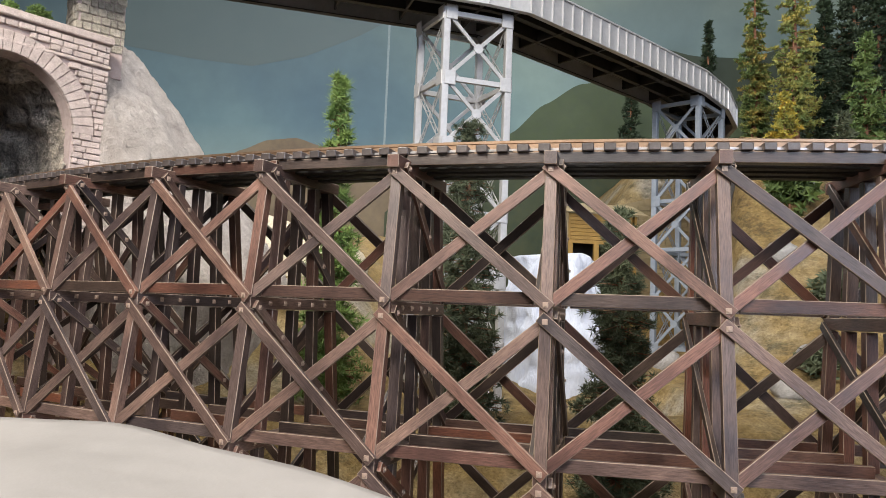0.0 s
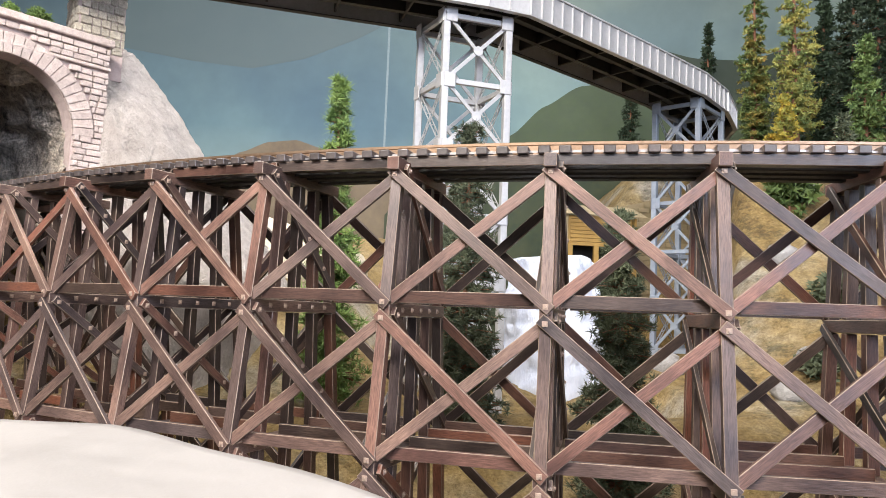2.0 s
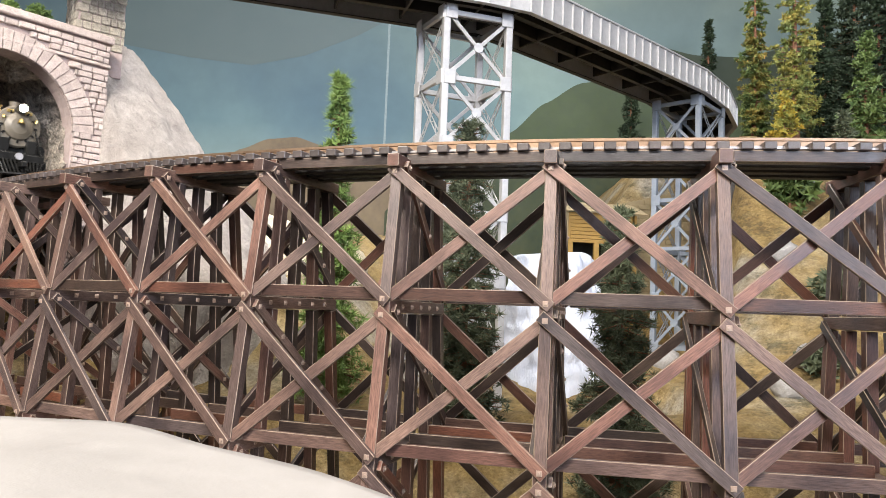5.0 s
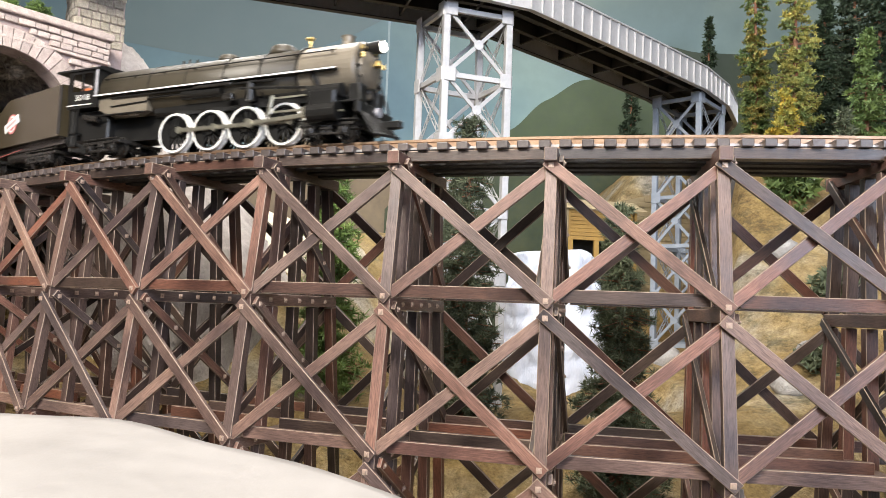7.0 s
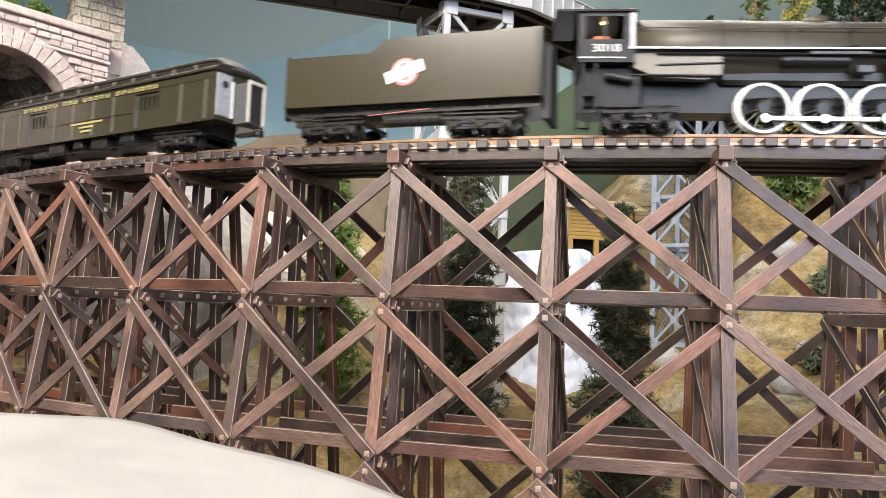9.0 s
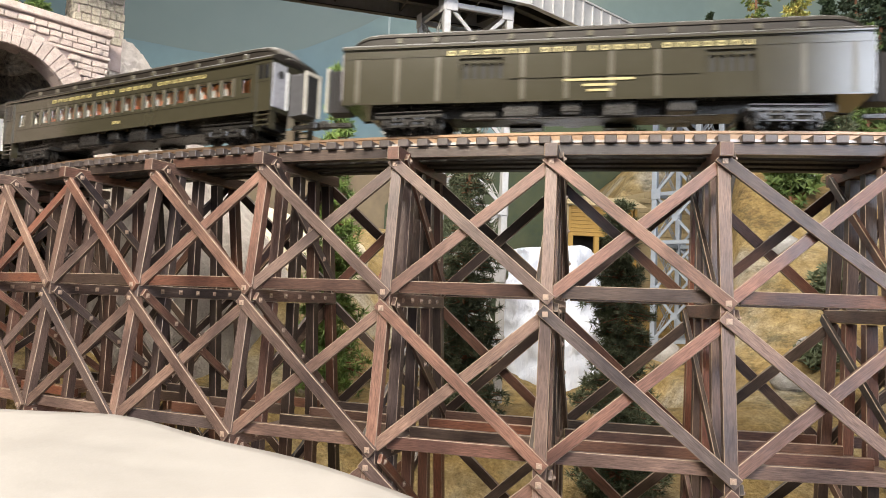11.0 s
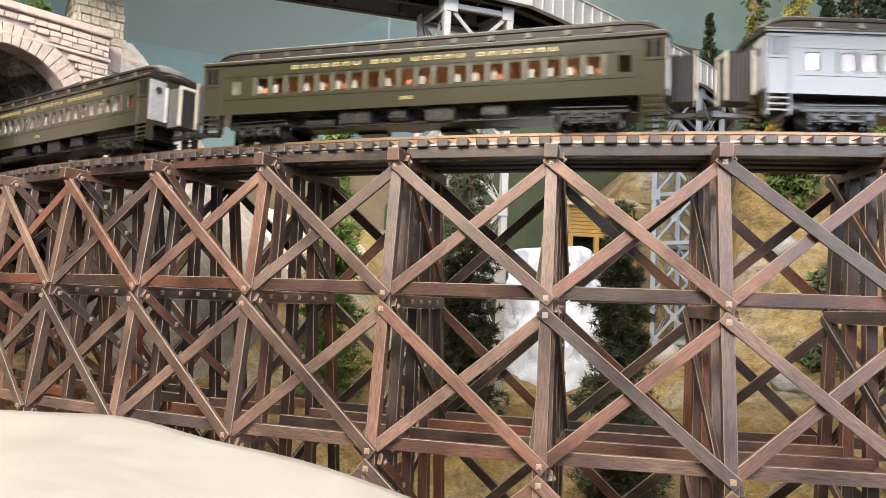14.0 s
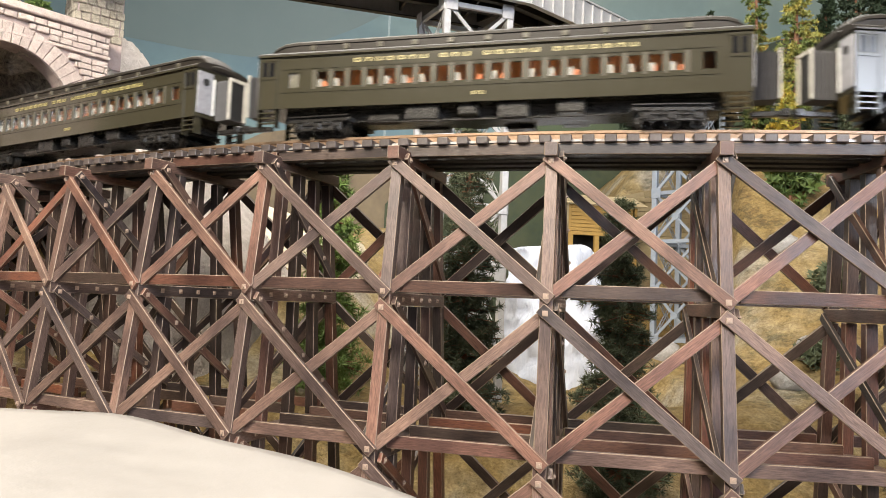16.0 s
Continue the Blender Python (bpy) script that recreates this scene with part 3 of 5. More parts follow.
def portal():
    pt = thing("tunnel_portal", "pinkish cut-stone tunnel portal with a round arch", "tunnel portal", m=PORTAL)
    r, spring, left, right, top = 0.094, 0.240, -0.24, 0.139, 0.382
    arch = [(r * math.cos(w), spring + r * math.sin(w)) for w in [math.pi * i / 24 for i in range(25)]]
    outline = [(right, -0.24), (right, top), (left, top), (left, -0.24), (-r, -0.24)] + arch[::-1] + [(r, -0.24)]
    part("wall", prism(outline, 0.004, 0.035), JOINT, pt)
    part("coping", box(left, right + 0.004, -0.006, 0.055, top, top + 0.011, 0.0015), STONE, pt)
    part("string_course", box(left, right + 0.002, -0.003, 0.004, 0.3455, 0.3505, 0.001), STONE, pt)
    for i in range(27):
        w0, w1 = math.pi * (i + 0.05) / 27, math.pi * (i + 0.95) / 27
        o = 0.1225
        part("voussoir", prism([(c * math.cos(w), spring + c * math.sin(w)) for c, w in ((r, w0), (o, w0), (o, (w0 + w1) / 2), (o, w1), (r, w1), (r, (w0 + w1) / 2))], -0.0025, 0.006), STONE, pt)
    random.seed(8)
    blocks = {}
    z, row = 0.02, 0
    while z < 0.378:
        h = 0.0092
        if not 0.3405 < z + h / 2 < 0.3545:
            x = left + (0.0 if row % 2 else -0.012)
            while x < right - 0.004:
                wdt = random.choice((0.013, 0.017, 0.021, 0.027))
                x1 = min(x + wdt, right)
                lim = math.sqrt(max(0.1235 ** 2 - max(z + (h if z < spring else 0) - spring, 0) ** 2, 0)) if z + h / 2 > spring else 0.095
                spans = []
                if z > spring + 0.1235 or x >= lim or x1 <= -lim:
                    spans = [(x, x1)]
                elif x1 > lim:
                    spans = [(lim, x1)]
                elif x < -lim:
                    spans = [(x, -lim)]
                for a, b in spans:
                    if b - a > 0.004:
                        key = round(b - a, 3)
                        if key not in blocks:
                            blocks[key] = mesh_of("stone_block", box(-key / 2 + 0.0006, key / 2 - 0.0006, -0.0035, 0.004, -h / 2 + 0.0005, h / 2 - 0.0005, 0.0009), STONE)
                        part("stone_block", blocks[key], None, pt, m=pose((a + b) / 2, random.uniform(-0.0020, 0.0012) + 0.0015, z + h / 2, random.uniform(-4, 4), random.uniform(-1, 1), random.uniform(-4, 4)))
                x = x1
        z, row = z + h, row + 1
    # the rough bore behind the arch
    bm = bmesh.new()
    rings = []
    for j in range(66):
        y = 0.012 + 0.02 * j
        ring = []
        for i in range(73):
            w = -0.9 + (math.pi + 1.8) * i / 72
            q = Vector((math.cos(w), y * 6, math.sin(w)))
            d = 0.097 + 0.022 * noise.fractal(q * 3.4, 1.0, 2.1, 6)
            zz = spring + d * math.sin(w) if w > 0 and w < math.pi else 0.24 - 0.13 * min(abs(math.sin(w)) * 1.4, 1)
            across = d * math.cos(w if 0 < w < math.pi else (0 if w <= 0 else math.pi))
            ring.append(bm.verts.new(PORTAL.inverted() @ track(PORTAL_S - y, -across, zz)[0]))
        rings.append(ring)
    for u, v in zip(rings, rings[1:]):
        for i in range(72):
            bm.faces.new((u[i], u[i + 1], v[i + 1], v[i]))
    bmesh.ops.recalc_face_normals(bm, faces=bm.faces)
    part("lining", bm, LINING, pt, "dark craggy rock lining of the bore", smooth=True)


def mountain():
    """A plaster cone beside the portal, running on as a long ridge over the bore."""
    bm = bmesh.new()
    rows, n = 100, 230
    grid = []
    for j in range(rows):
        z = 0.455 - 0.715 * j / (rows - 1)
        base = min(0.148 + (0.415 - z) * 0.76, 0.44) if z < 0.43 else 0.115 * max((0.456 - z) / 0.026, 0.05)
        ring = []
        for i in range(n):
            w = 2 * math.pi * i / n
            q = Vector((math.cos(w) * 2.2, math.sin(w) * 2.2, z * 6))
            rr = base * (1 + 0.05 * noise.fractal(q, 1.0, 2.1, 5)) + 0.009 * abs(noise.noise(q * 4)) + 0.0050 * noise.fractal(q * 14, 1.0, 2.0, 3) + 0.004 * abs(noise.noise(q * 30))
            x, y = -0.694 + rr * math.cos(w), 1.24 + rr * math.sin(w)
            local = PORTAL.inverted() @ Vector((x, y, 0))
            if local.y < 0.008 + 0.003 * noise.noise(q * 9) and local.x < 0.40:
                edge = 0.010 + 0.09 * smoothstep(0.137, 0.10, local.x) if local.x < 0.137 else local.y
                if local.x < 0.137:
                    local.y = edge
                    back = PORTAL @ local
                    x, y = back.x, back.y
            ring.append(bm.verts.new((x, y, z)))
        grid.append(ring)
    for u, v in zip(grid, grid[1:]):
        for i in range(n):
            bm.faces.new((u[i], u[(i + 1) % n], v[(i + 1) % n], v[i]))
    inv = PORTAL.inverted()
    bore = [v for v in bm.verts if v.co.z < 0.345 and (inv @ v.co).x < 0.126]
    top = bm.verts.new((-0.694, 1.24, 0.457))
    for i in range(n):
        bm.faces.new((grid[0][i], top, grid[0][(i + 1) % n]))
    bmesh.ops.delete(bm, geom=bore, context="VERTS")
    bmesh.ops.recalc_face_normals(bm, faces=bm.faces)
    tagged(new("plaster_mountain", mesh_of("plaster_mountain", bm, PLASTER, smooth=True)), "rough pinkish-white plaster rock face beside the tunnel", "rock")
    ridge = bmesh.new()
    rings = []
    for j in range(60):
        back = PORTAL_S - 0.055 - 4.65 * j / 59
        ring = []
        for i in range(25):
            w = math.pi * i / 24
            d = 1 + 0.07 * noise.fractal((math.cos(w) * 2, back * 2, math.sin(w) * 2), 1.0, 2.0, 4)
            up = -0.3 + (0.675 + 0.075 * math.exp(-((j - 3) / 4) ** 2)) * d * math.sin(w) ** 0.4 if 0 < i < 24 else -0.3
            ring.append(ridge.verts.new(track(back, 0.225 * d * math.cos(w), up)[0]))
        rings.append(ring)
    for u, v in zip(rings, rings[1:]):
        for i in range(24):
            ridge.faces.new((u[i], u[i + 1], v[i + 1], v[i]))
    ridge.faces.new(rings[-1])
    bmesh.ops.recalc_face_normals(ridge, faces=ridge.faces)
    tagged(new("plaster_ridge", mesh_of("plaster_ridge", ridge, PLASTER, smooth=True)), "long plaster ridge that covers the tunnel", "rock")


def stone_tower():
    tw = thing("stone_tower", "square weathered stone tower on the rock above the tunnel", "tower", m=pose(-0.566, 1.140, 0.386, 0, 0, 38))
    part("core", box(-0.0345, 0.0345, -0.0345, 0.0345, -0.04, 0.34), JOINT, tw)
    random.seed(12)
    kinds = {}
    for row in range(26):
        z = 0.013 * row
        for side in range(2):
            x = -0.036 + (0.006 if row % 2 else 0)
            while x < 0.036:
                wd = random.choice((0.010, 0.013, 0.017))
                x1 = min(x + wd, 0.0365)
                key = round(x1 - x, 3)
                if key >= 0.004:
                    if key not in kinds:
                        kinds[key] = mesh_of("stone_block", box(-key / 2 + 0.0006, key / 2 - 0.0006, -0.003, 0.003, 0.0006, 0.0124, 0.0012), CASTLE)
                    m = pose(0, 0, 0, 0, 0, -90 * side) @ pose((x + x1) / 2, -0.035 + random.uniform(-0.0015, 0.001), z)
                    part("stone_block", kinds[key], None, tw, m=m)
                x = x1


def tuft_mesh(name, spots, mat, length, count, up=0.35, width=0.1):
    """Many thin needle blades round the given spots."""
    vs, fs = [], []
    for p, rad in spots:
        for _ in range(count):
            d = Vector((random.gauss(0, 1), random.gauss(0, 1), random.gauss(up, 0.8))).normalized()
            ln = length * random.uniform(0.6, 1.2)
            s = d.orthogonal().normalized() * ln * width
            s.rotate(Matrix.Rotation(random.uniform(0, 6.28), 3, d))
            b = Vector(p) + d * rad * random.uniform(0.0, 0.6)
            i = len(vs)
            vs += [b - s, b + s, b + d * ln]
            fs.append((i, i + 1, i + 2))
    me = bpy.data.meshes.new(name)
    me.from_pydata(vs, [], fs)
    me.materials.append(mat)
    return me


def fir(x, y, z0, top, radius, mat, label, seed, bare=0.08, length=0.011, count=16, tier=0.012, group="", power=0.8, width=0.09, lean=0.0):
    random.seed(seed)
    h = top - z0
    tr = thing("fir_tree", label, "tree", group, m=pose(x, y, z0, lean, 0, seed * 37))
    t = lathe([(0, 0.010 * (h / 0.45)), (h * 0.3, 0.006 * (h / 0.45)), (h * 0.95, 0.0012)], 8, "Z")
    part("trunk", t, BARK, tr)
    spots, limbs = [], bmesh.new()
    z = h * bare
    while z < h * 0.99:
        k = (z - h * bare) / (h * (1 - bare))
        rr = radius * (1 - k) ** power * random.uniform(0.6, 1.12) + 0.004
        for i in range(max(5, int(15 * (1 - k)))):
            w = random.uniform(0, 2 * math.pi)
            r1 = rr * random.uniform(0.55, 1.1)
            tip = Vector((r1 * math.cos(w), r1 * math.sin(w), z + r1 * random.uniform(-0.25, 0.12)))
            add_rod(limbs, (0, 0, z), tip, 0.0011, 4, 0.0004)
            for f in ((0.45, 0.75, 1.0) if r1 > 0.02 else (0.5, 1.0)):
                q = Vector((0, 0, z)).lerp(tip, f)
                spots.append((q + Vector((random.gauss(0, 0.002), random.gauss(0, 0.002), random.gauss(0, 0.002))), 0.005))
        z += tier * random.uniform(0.75, 1.25)
    part("limb", limbs, BARK, tr)
    part("crown", tuft_mesh("crown", spots, mat, length, count, width=width), mat, tr)
    return tr


def bush(x, y, z, r, mat, seed, label):
    random.seed(seed)
    spots = []
    for _ in range(70):
        d = Vector((random.gauss(0, 1), random.gauss(0, 1), random.gauss(0.3, 0.8))).normalized() * r * random.uniform(0.3, 1.0)
        spots.append((d + Vector((0, 0, r * 0.5)), r * 0.2))
    sh = thing("shrub", label, "shrub", m=pose(x, y, z))
    part("stem", rod((0, 0, -r * 0.5), (0, 0, r * 0.7), r * 0.07, 6, r * 0.03), BARK, sh)
    part("leaves", tuft_mesh("leaves", spots, mat, r * 0.3, 22, 0.3, 0.25), mat, sh)


def trees():
    gh = ground_height
    fir(-0.150, 1.00, gh(-0.15, 1.0) - 0.01, 0.326, 0.055, FOLIAGE, "bright green model fir with a bare brown trunk", 3, 0.06, 0.0115, 32, 0.0090, power=0.65, width=0.070)
    fir(0.030, 0.93, gh(0.03, 0.93) - 0.01, 0.250, 0.052, OLDFIR, "dusty grey-green model fir behind the trestle", 5, 0.03, 0.0080, 40, 0.0060, power=0.50, width=0.085)
    fir(0.200, 0.82, gh(0.2, 0.82) - 0.01, 0.125, 0.050, OLDFIR, "dense dark grey-green model fir behind the trestle", 6, 0.03, 0.0078, 42, 0.0052, power=0.48, width=0.085)
    far = "background firs"
    fir(0.850, 2.00, gh(0.85, 2.0) - 0.01, 1.02, 0.050, MIXLEAF, "tall fir turning green to orange on the hill", 11, 0.12, 0.009, 18, 0.012, far, 0.5, 0.28)
    fir(0.880, 1.83, gh(0.88, 1.83) - 0.01, 1.00, 0.062, PALELARCH, "tall pale larch turning gold on the hill", 13, 0.10, 0.009, 18, 0.012, far, 0.5, 0.28)
    fir(0.806, 1.73, gh(0.806, 1.73) - 0.01, 0.560, 0.040, YELLOW, "small golden autumn larch on the hill", 14, 0.03, 0.009, 18, 0.011, far, 0.5, 0.28)
    fir(1.190, 2.28, gh(1.19, 2.28) - 0.01, 1.12, 0.060, DARKFIR, "tall dark fir against the backdrop", 15, 0.12, 0.014, 16, 0.012, far, 0.6, 0.28)
    fir(1.33, 2.22, gh(1.33, 2.22) - 0.01, 1.16, 0.085, DARKFIR, "broad dark fir against the backdrop", 17, 0.1, 0.015, 16, 0.013, far, 0.7, 0.28)
    fir(1.10, 1.95, gh(1.10, 1.95) - 0.01, 1.05, 0.085, DARKFIR, "broad dark green fir on the hill", 19, 0.1, 0.014, 16, 0.013, far, 0.7, 0.28)
    fir(0.985, 1.70, gh(0.985, 1.7) - 0.01, 0.70, 0.085, FOLIAGE, "green fir on the hill with a thick trunk", 21, 0.05, 0.012, 14, 0.013, far, 0.7, 0.25)
    fir(0.825, 1.50, gh(0.825, 1.5) - 0.01, 0.45, 0.030, OLDFIR, "small pale young fir on the slope", 23, 0.1, 0.012, 14, 0.012, far, 0.7, 0.2)
    fir(0.62, 2.45, gh(0.62, 2.45) - 0.01, 0.80, 0.045, DARKFIR, "slender dark fir before the green hill", 25, 0.1, 0.014, 12, 0.014, far, 0.7, 0.25)
    fir(0.90, 2.50, gh(0.90, 2.50) - 0.01, 1.06, 0.045, DARKFIR, "slender dark fir on the far ridge", 27, 0.1, 0.014, 12, 0.014, far, 0.7, 0.25)
    bush(0.70, 1.48, gh(0.70, 1.48) + 0.01, 0.055, FOLIAGE, 31, "rounded green shrub on the slope")
    bush(0.655, 1.22, gh(0.655, 1.22) + 0.008, 0.044, OLDFIR, 33, "leafy green shrub on the slope")
    bush(0.555, 1.08, gh(0.555, 1.08), 0.034, OLDFIR, 35, "low dry green shrub on the slope")
    p = PORTAL @ Vector((0.045, 0.022, 0.394))
    q = PORTAL @ Vector((0.004, 0.015, 0.394))
    bush(p.x, p.y, p.z, 0.016, FOLIAGE, 37, "green moss tuft on the portal top")
    bush(q.x, q.y, q.z, 0.011, FOLIAGE, 39, "green moss tuft on the portal top")


# ---- steel viaduct ----
NEAR = [(-0.90, 0.87), (-0.27, 1.052), (0.06, 1.150), (0.131, 1.180), (0.395, 1.417), (0.562, 1.572), (0.655, 1.690), (0.735, 1.840), (0.78, 2.10)]
DECK_Z = 0.500


def viaduct():
    va = thing("steel_viaduct", "silver-painted steel girder viaduct on braced towers", "bridge")
    pts = [Vector((x, y, 0)) for x, y in NEAR]
    nrm = []
    for i in range(len(pts)):
        d = (pts[min(i + 1, len(pts) - 1)] - pts[max(i - 1, 0)]).normalized()
        nrm.append(Vector((-d.y, d.x, 0)))
    wid = 0.140
    for name, offa, offb, z0, z1, mat, lab in (("girder", 0.0, 0.004, 0.0, 0.048, STEEL, ""), ("girder", wid - 0.004, wid, 0.0, 0.048, STEEL, ""),
                                          ("deck", 0.004, wid - 0.004, 0.030, 0.034, SOFFIT, "deck underside with its shade in the colour"), ("top_flange", -0.003, 0.007, 0.048, 0.051, STEEL, ""), ("bottom_flange", -0.003, 0.007, -0.002, 0.0, STEEL, ""),
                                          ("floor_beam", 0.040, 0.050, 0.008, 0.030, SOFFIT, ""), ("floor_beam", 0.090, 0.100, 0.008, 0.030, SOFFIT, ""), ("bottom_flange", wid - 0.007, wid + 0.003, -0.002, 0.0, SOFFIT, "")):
        bm = bmesh.new()
        prev = None
        for p, n in zip(pts, nrm):
            ring = [bm.verts.new((p.x + n.x * o, p.y + n.y * o, DECK_Z + z)) for o, z in ((offa, z0), (offb, z0), (offb, z1), (offa, z1))]
            if prev:
                for j in range(4):
                    bm.faces.new((prev[j], prev[(j + 1) % 4], ring[(j + 1) % 4], ring[j]))
            else:
                bm.faces.new(ring)
            prev = ring
        bm.faces.new(prev)
        bmesh.ops.recalc_face_normals(bm, faces=bm.faces)
        part(name, bm, mat, va, lab)
    rib = mesh_of("stiffener", box(-0.0012, 0.0012, -0.0028, 0.0005, 0.001, 0.047), STEEL)
    for a, b in zip(pts, pts[1:]):
        d = b - a
        n = max(int(d.length / 0.026), 1)
        for i in range(n):
            p = a + d * (i / n)
            part("stiffener", rib, None, va, m=pose(p.x, p.y, DECK_Z, 0, 0, math.degrees(math.atan2(d.y, d.x))))
    for a, b, na, nb in zip(pts, pts[1:], nrm, nrm[1:]):
        d = b - a
        n = max(int(d.length / 0.10), 1)
        for i in range(n):
            p, q = a.lerp(b, i / n), na.lerp(nb, i / n)
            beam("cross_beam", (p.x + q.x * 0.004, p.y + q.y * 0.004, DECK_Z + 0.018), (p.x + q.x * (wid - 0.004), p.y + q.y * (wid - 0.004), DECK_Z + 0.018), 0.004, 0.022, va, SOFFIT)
    for paint, legs, z0, panels in ((STEEL, [(-0.008, 1.162), (0.096, 1.197), (0.052, 1.290), (-0.052, 1.245)], -0.165, 6), (STEEL_SHADE, [(0.476, 1.655), (0.552, 1.590), (0.640, 1.690), (0.562, 1.755)], -0.06, 5)):
        legs = [Vector((x, y, 0)) for x, y in legs]
        mid = sum(legs, Vector()) / 4
        for p in legs:
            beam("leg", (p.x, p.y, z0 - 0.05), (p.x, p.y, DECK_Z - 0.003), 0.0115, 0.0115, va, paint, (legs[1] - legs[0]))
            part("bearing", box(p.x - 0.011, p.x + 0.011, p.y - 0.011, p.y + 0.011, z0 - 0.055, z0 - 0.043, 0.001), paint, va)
        zs = [DECK_Z - 0.012 - (DECK_Z - 0.012 - z0) * i / panels for i in range(panels + 1)]
        for s in range(4):
            a, b = legs[s], legs[(s + 1) % 4]
            out = ((a + b) / 2 - mid).normalized()
            ab = (b - a).normalized()
            laced = s in (1, 3)
            for i, z in enumerate(zs):
                za = Vector((0, 0, z))
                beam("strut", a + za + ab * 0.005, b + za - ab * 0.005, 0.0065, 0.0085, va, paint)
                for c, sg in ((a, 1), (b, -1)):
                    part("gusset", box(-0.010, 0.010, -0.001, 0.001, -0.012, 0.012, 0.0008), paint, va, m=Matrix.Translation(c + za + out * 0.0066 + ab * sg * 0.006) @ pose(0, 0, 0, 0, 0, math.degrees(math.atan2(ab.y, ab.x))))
                if i == panels:
                    continue
                z2 = zs[i + 1]
                for (p, q) in ((a, b), (b, a)):
                    u, v = p + za, q + Vector((0, 0, z2))
                    if laced:
                        dv = (v - u).normalized()
                        side = dv.cross(out).normalized() * 0.0045
                        for sg in (1, -1):
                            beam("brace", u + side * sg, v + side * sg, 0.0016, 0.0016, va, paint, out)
                        n = 9
                        for j in range(n):
                            w0, w1 = u.lerp(v, j / n), u.lerp(v, (j + 1) / n)
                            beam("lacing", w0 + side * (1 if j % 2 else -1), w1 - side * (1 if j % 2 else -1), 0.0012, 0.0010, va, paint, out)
                    else:
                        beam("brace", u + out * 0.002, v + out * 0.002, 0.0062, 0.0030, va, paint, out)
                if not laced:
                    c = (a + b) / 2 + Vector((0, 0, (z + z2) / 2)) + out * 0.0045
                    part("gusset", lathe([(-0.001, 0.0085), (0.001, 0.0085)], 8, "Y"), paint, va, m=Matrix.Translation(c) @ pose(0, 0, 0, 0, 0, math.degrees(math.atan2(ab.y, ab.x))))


# ---- white rock, shed, foreground ----


def white_rock():
    bm = bmesh.new()
    n = 46
    g = []
    for j in range(n + 1):
        row = []
        for i in range(n + 1):
            u, v = i / n, j / n
            w = math.pi * u
            prof = 1 - 0.25 * v ** 3
            q = Vector((u * 3, v * 3, 7))
            f = 1 + 0.16 * noise.fractal(q * 2.4, 1.0, 2.2, 5)
            x = 0.235 - 0.112 * math.cos(w) * prof * f
            y = 1.56 - 0.10 * math.sin(w) * prof * f
            z = -0.20 + 0.325 * v * (1 + 0.05 * noise.noise((u * 5, 3, 2)))
            row.append(bm.verts.new((x, y, z)))
        g.append(row)
    for u, v in zip(g, g[1:]):
        for i in range(n):
            bm.faces.new((u[i], u[i + 1], v[i + 1], v[i]))
    c = bm.verts.new((0.235, 1.57, 0.135))
    for i in range(n):
        bm.faces.new((g[-1][i], g[-1][i + 1], c))
    bmesh.ops.recalc_face_normals(bm, faces=bm.faces)
    tagged(new("white_rock", mesh_of("white_rock", bm, ICE, smooth=True)), "bluish-white painted plaster rock below the viaduct", "rock")


def shed():
    sh = thing("board_shed", "ochre board shed with an open dark front", "shed", m=pose(0.40, 1.83, 0.13, 0, 0, 10))
    # Near-black inside: shade of the open front put into the colour.
    dark = plain("shed_inner_shade", (0.02, 0.018, 0.015), 0.9)
    part("back_wall", box(-0.09, 0.09, 0.06, 0.066, -0.25, 0.13), dark, sh)
    for i in range(8):
        z = 0.055 + 0.0095 * i
        part("board", box(-0.088, 0.075, -0.003, 0.003, z, z + 0.0088, 0.0006), HOUSE, sh)
    part("corner_post", box(-0.112, -0.0945, -0.006, 0.010, -0.25, 0.132, 0.001), RETAIN, sh, "pale corner post")
    for x in (-0.088, -0.02, 0.075):
        part("post", box(x - 0.006, x + 0.006, -0.005, 0.005, -0.25, 0.055), HOUSE, sh)
    part("side_wall", box(-0.094, -0.088, -0.003, 0.066, -0.25, 0.13), HOUSE, sh)
    part("side_wall", box(0.081, 0.087, -0.003, 0.066, -0.25, 0.13), HOUSE, sh)
    for i in range(10):
        part("roof_board", box(-0.11, 0.11, -0.0045, 0.0045, 0, 0.003), RETAIN, sh, m=pose(0, -0.012 + 0.0092 * i, 0.131 + 0.0036 * i, 20))
    part("floor", box(-0.094, 0.087, -0.003, 0.066, -0.26, -0.25), dark, sh)


def boulder(name, at, size, mat, seed, label):
    """A rough lump with a flat foot, sunk a little into the ground."""
    bm = bmesh.new()
    bmesh.ops.create_icosphere(bm, subdivisions=4 if max(size) > 0.08 else 3, radius=1.0)
    for v in bm.verts:
        q = v.co * 1.3 + Vector((seed * 3.7, seed * 1.9, seed))
        k = 1 + 0.22 * noise.fractal(q, 1.0, 2.1, 5) + 0.10 * abs(noise.noise(q * 3)) + 0.03 * noise.fractal(q * 7, 1.0, 2.0, 3)
        v.co = Vector((v.co.x * size[0], v.co.y * size[1], max(v.co.z, -0.6) * size[2])) * k
    ob = new(name, mesh_of(name, bm, mat, smooth=True))
    ob.matrix_basis = pose(*at, 0, 0, seed * 53)
    return tagged(ob, label, "rock")


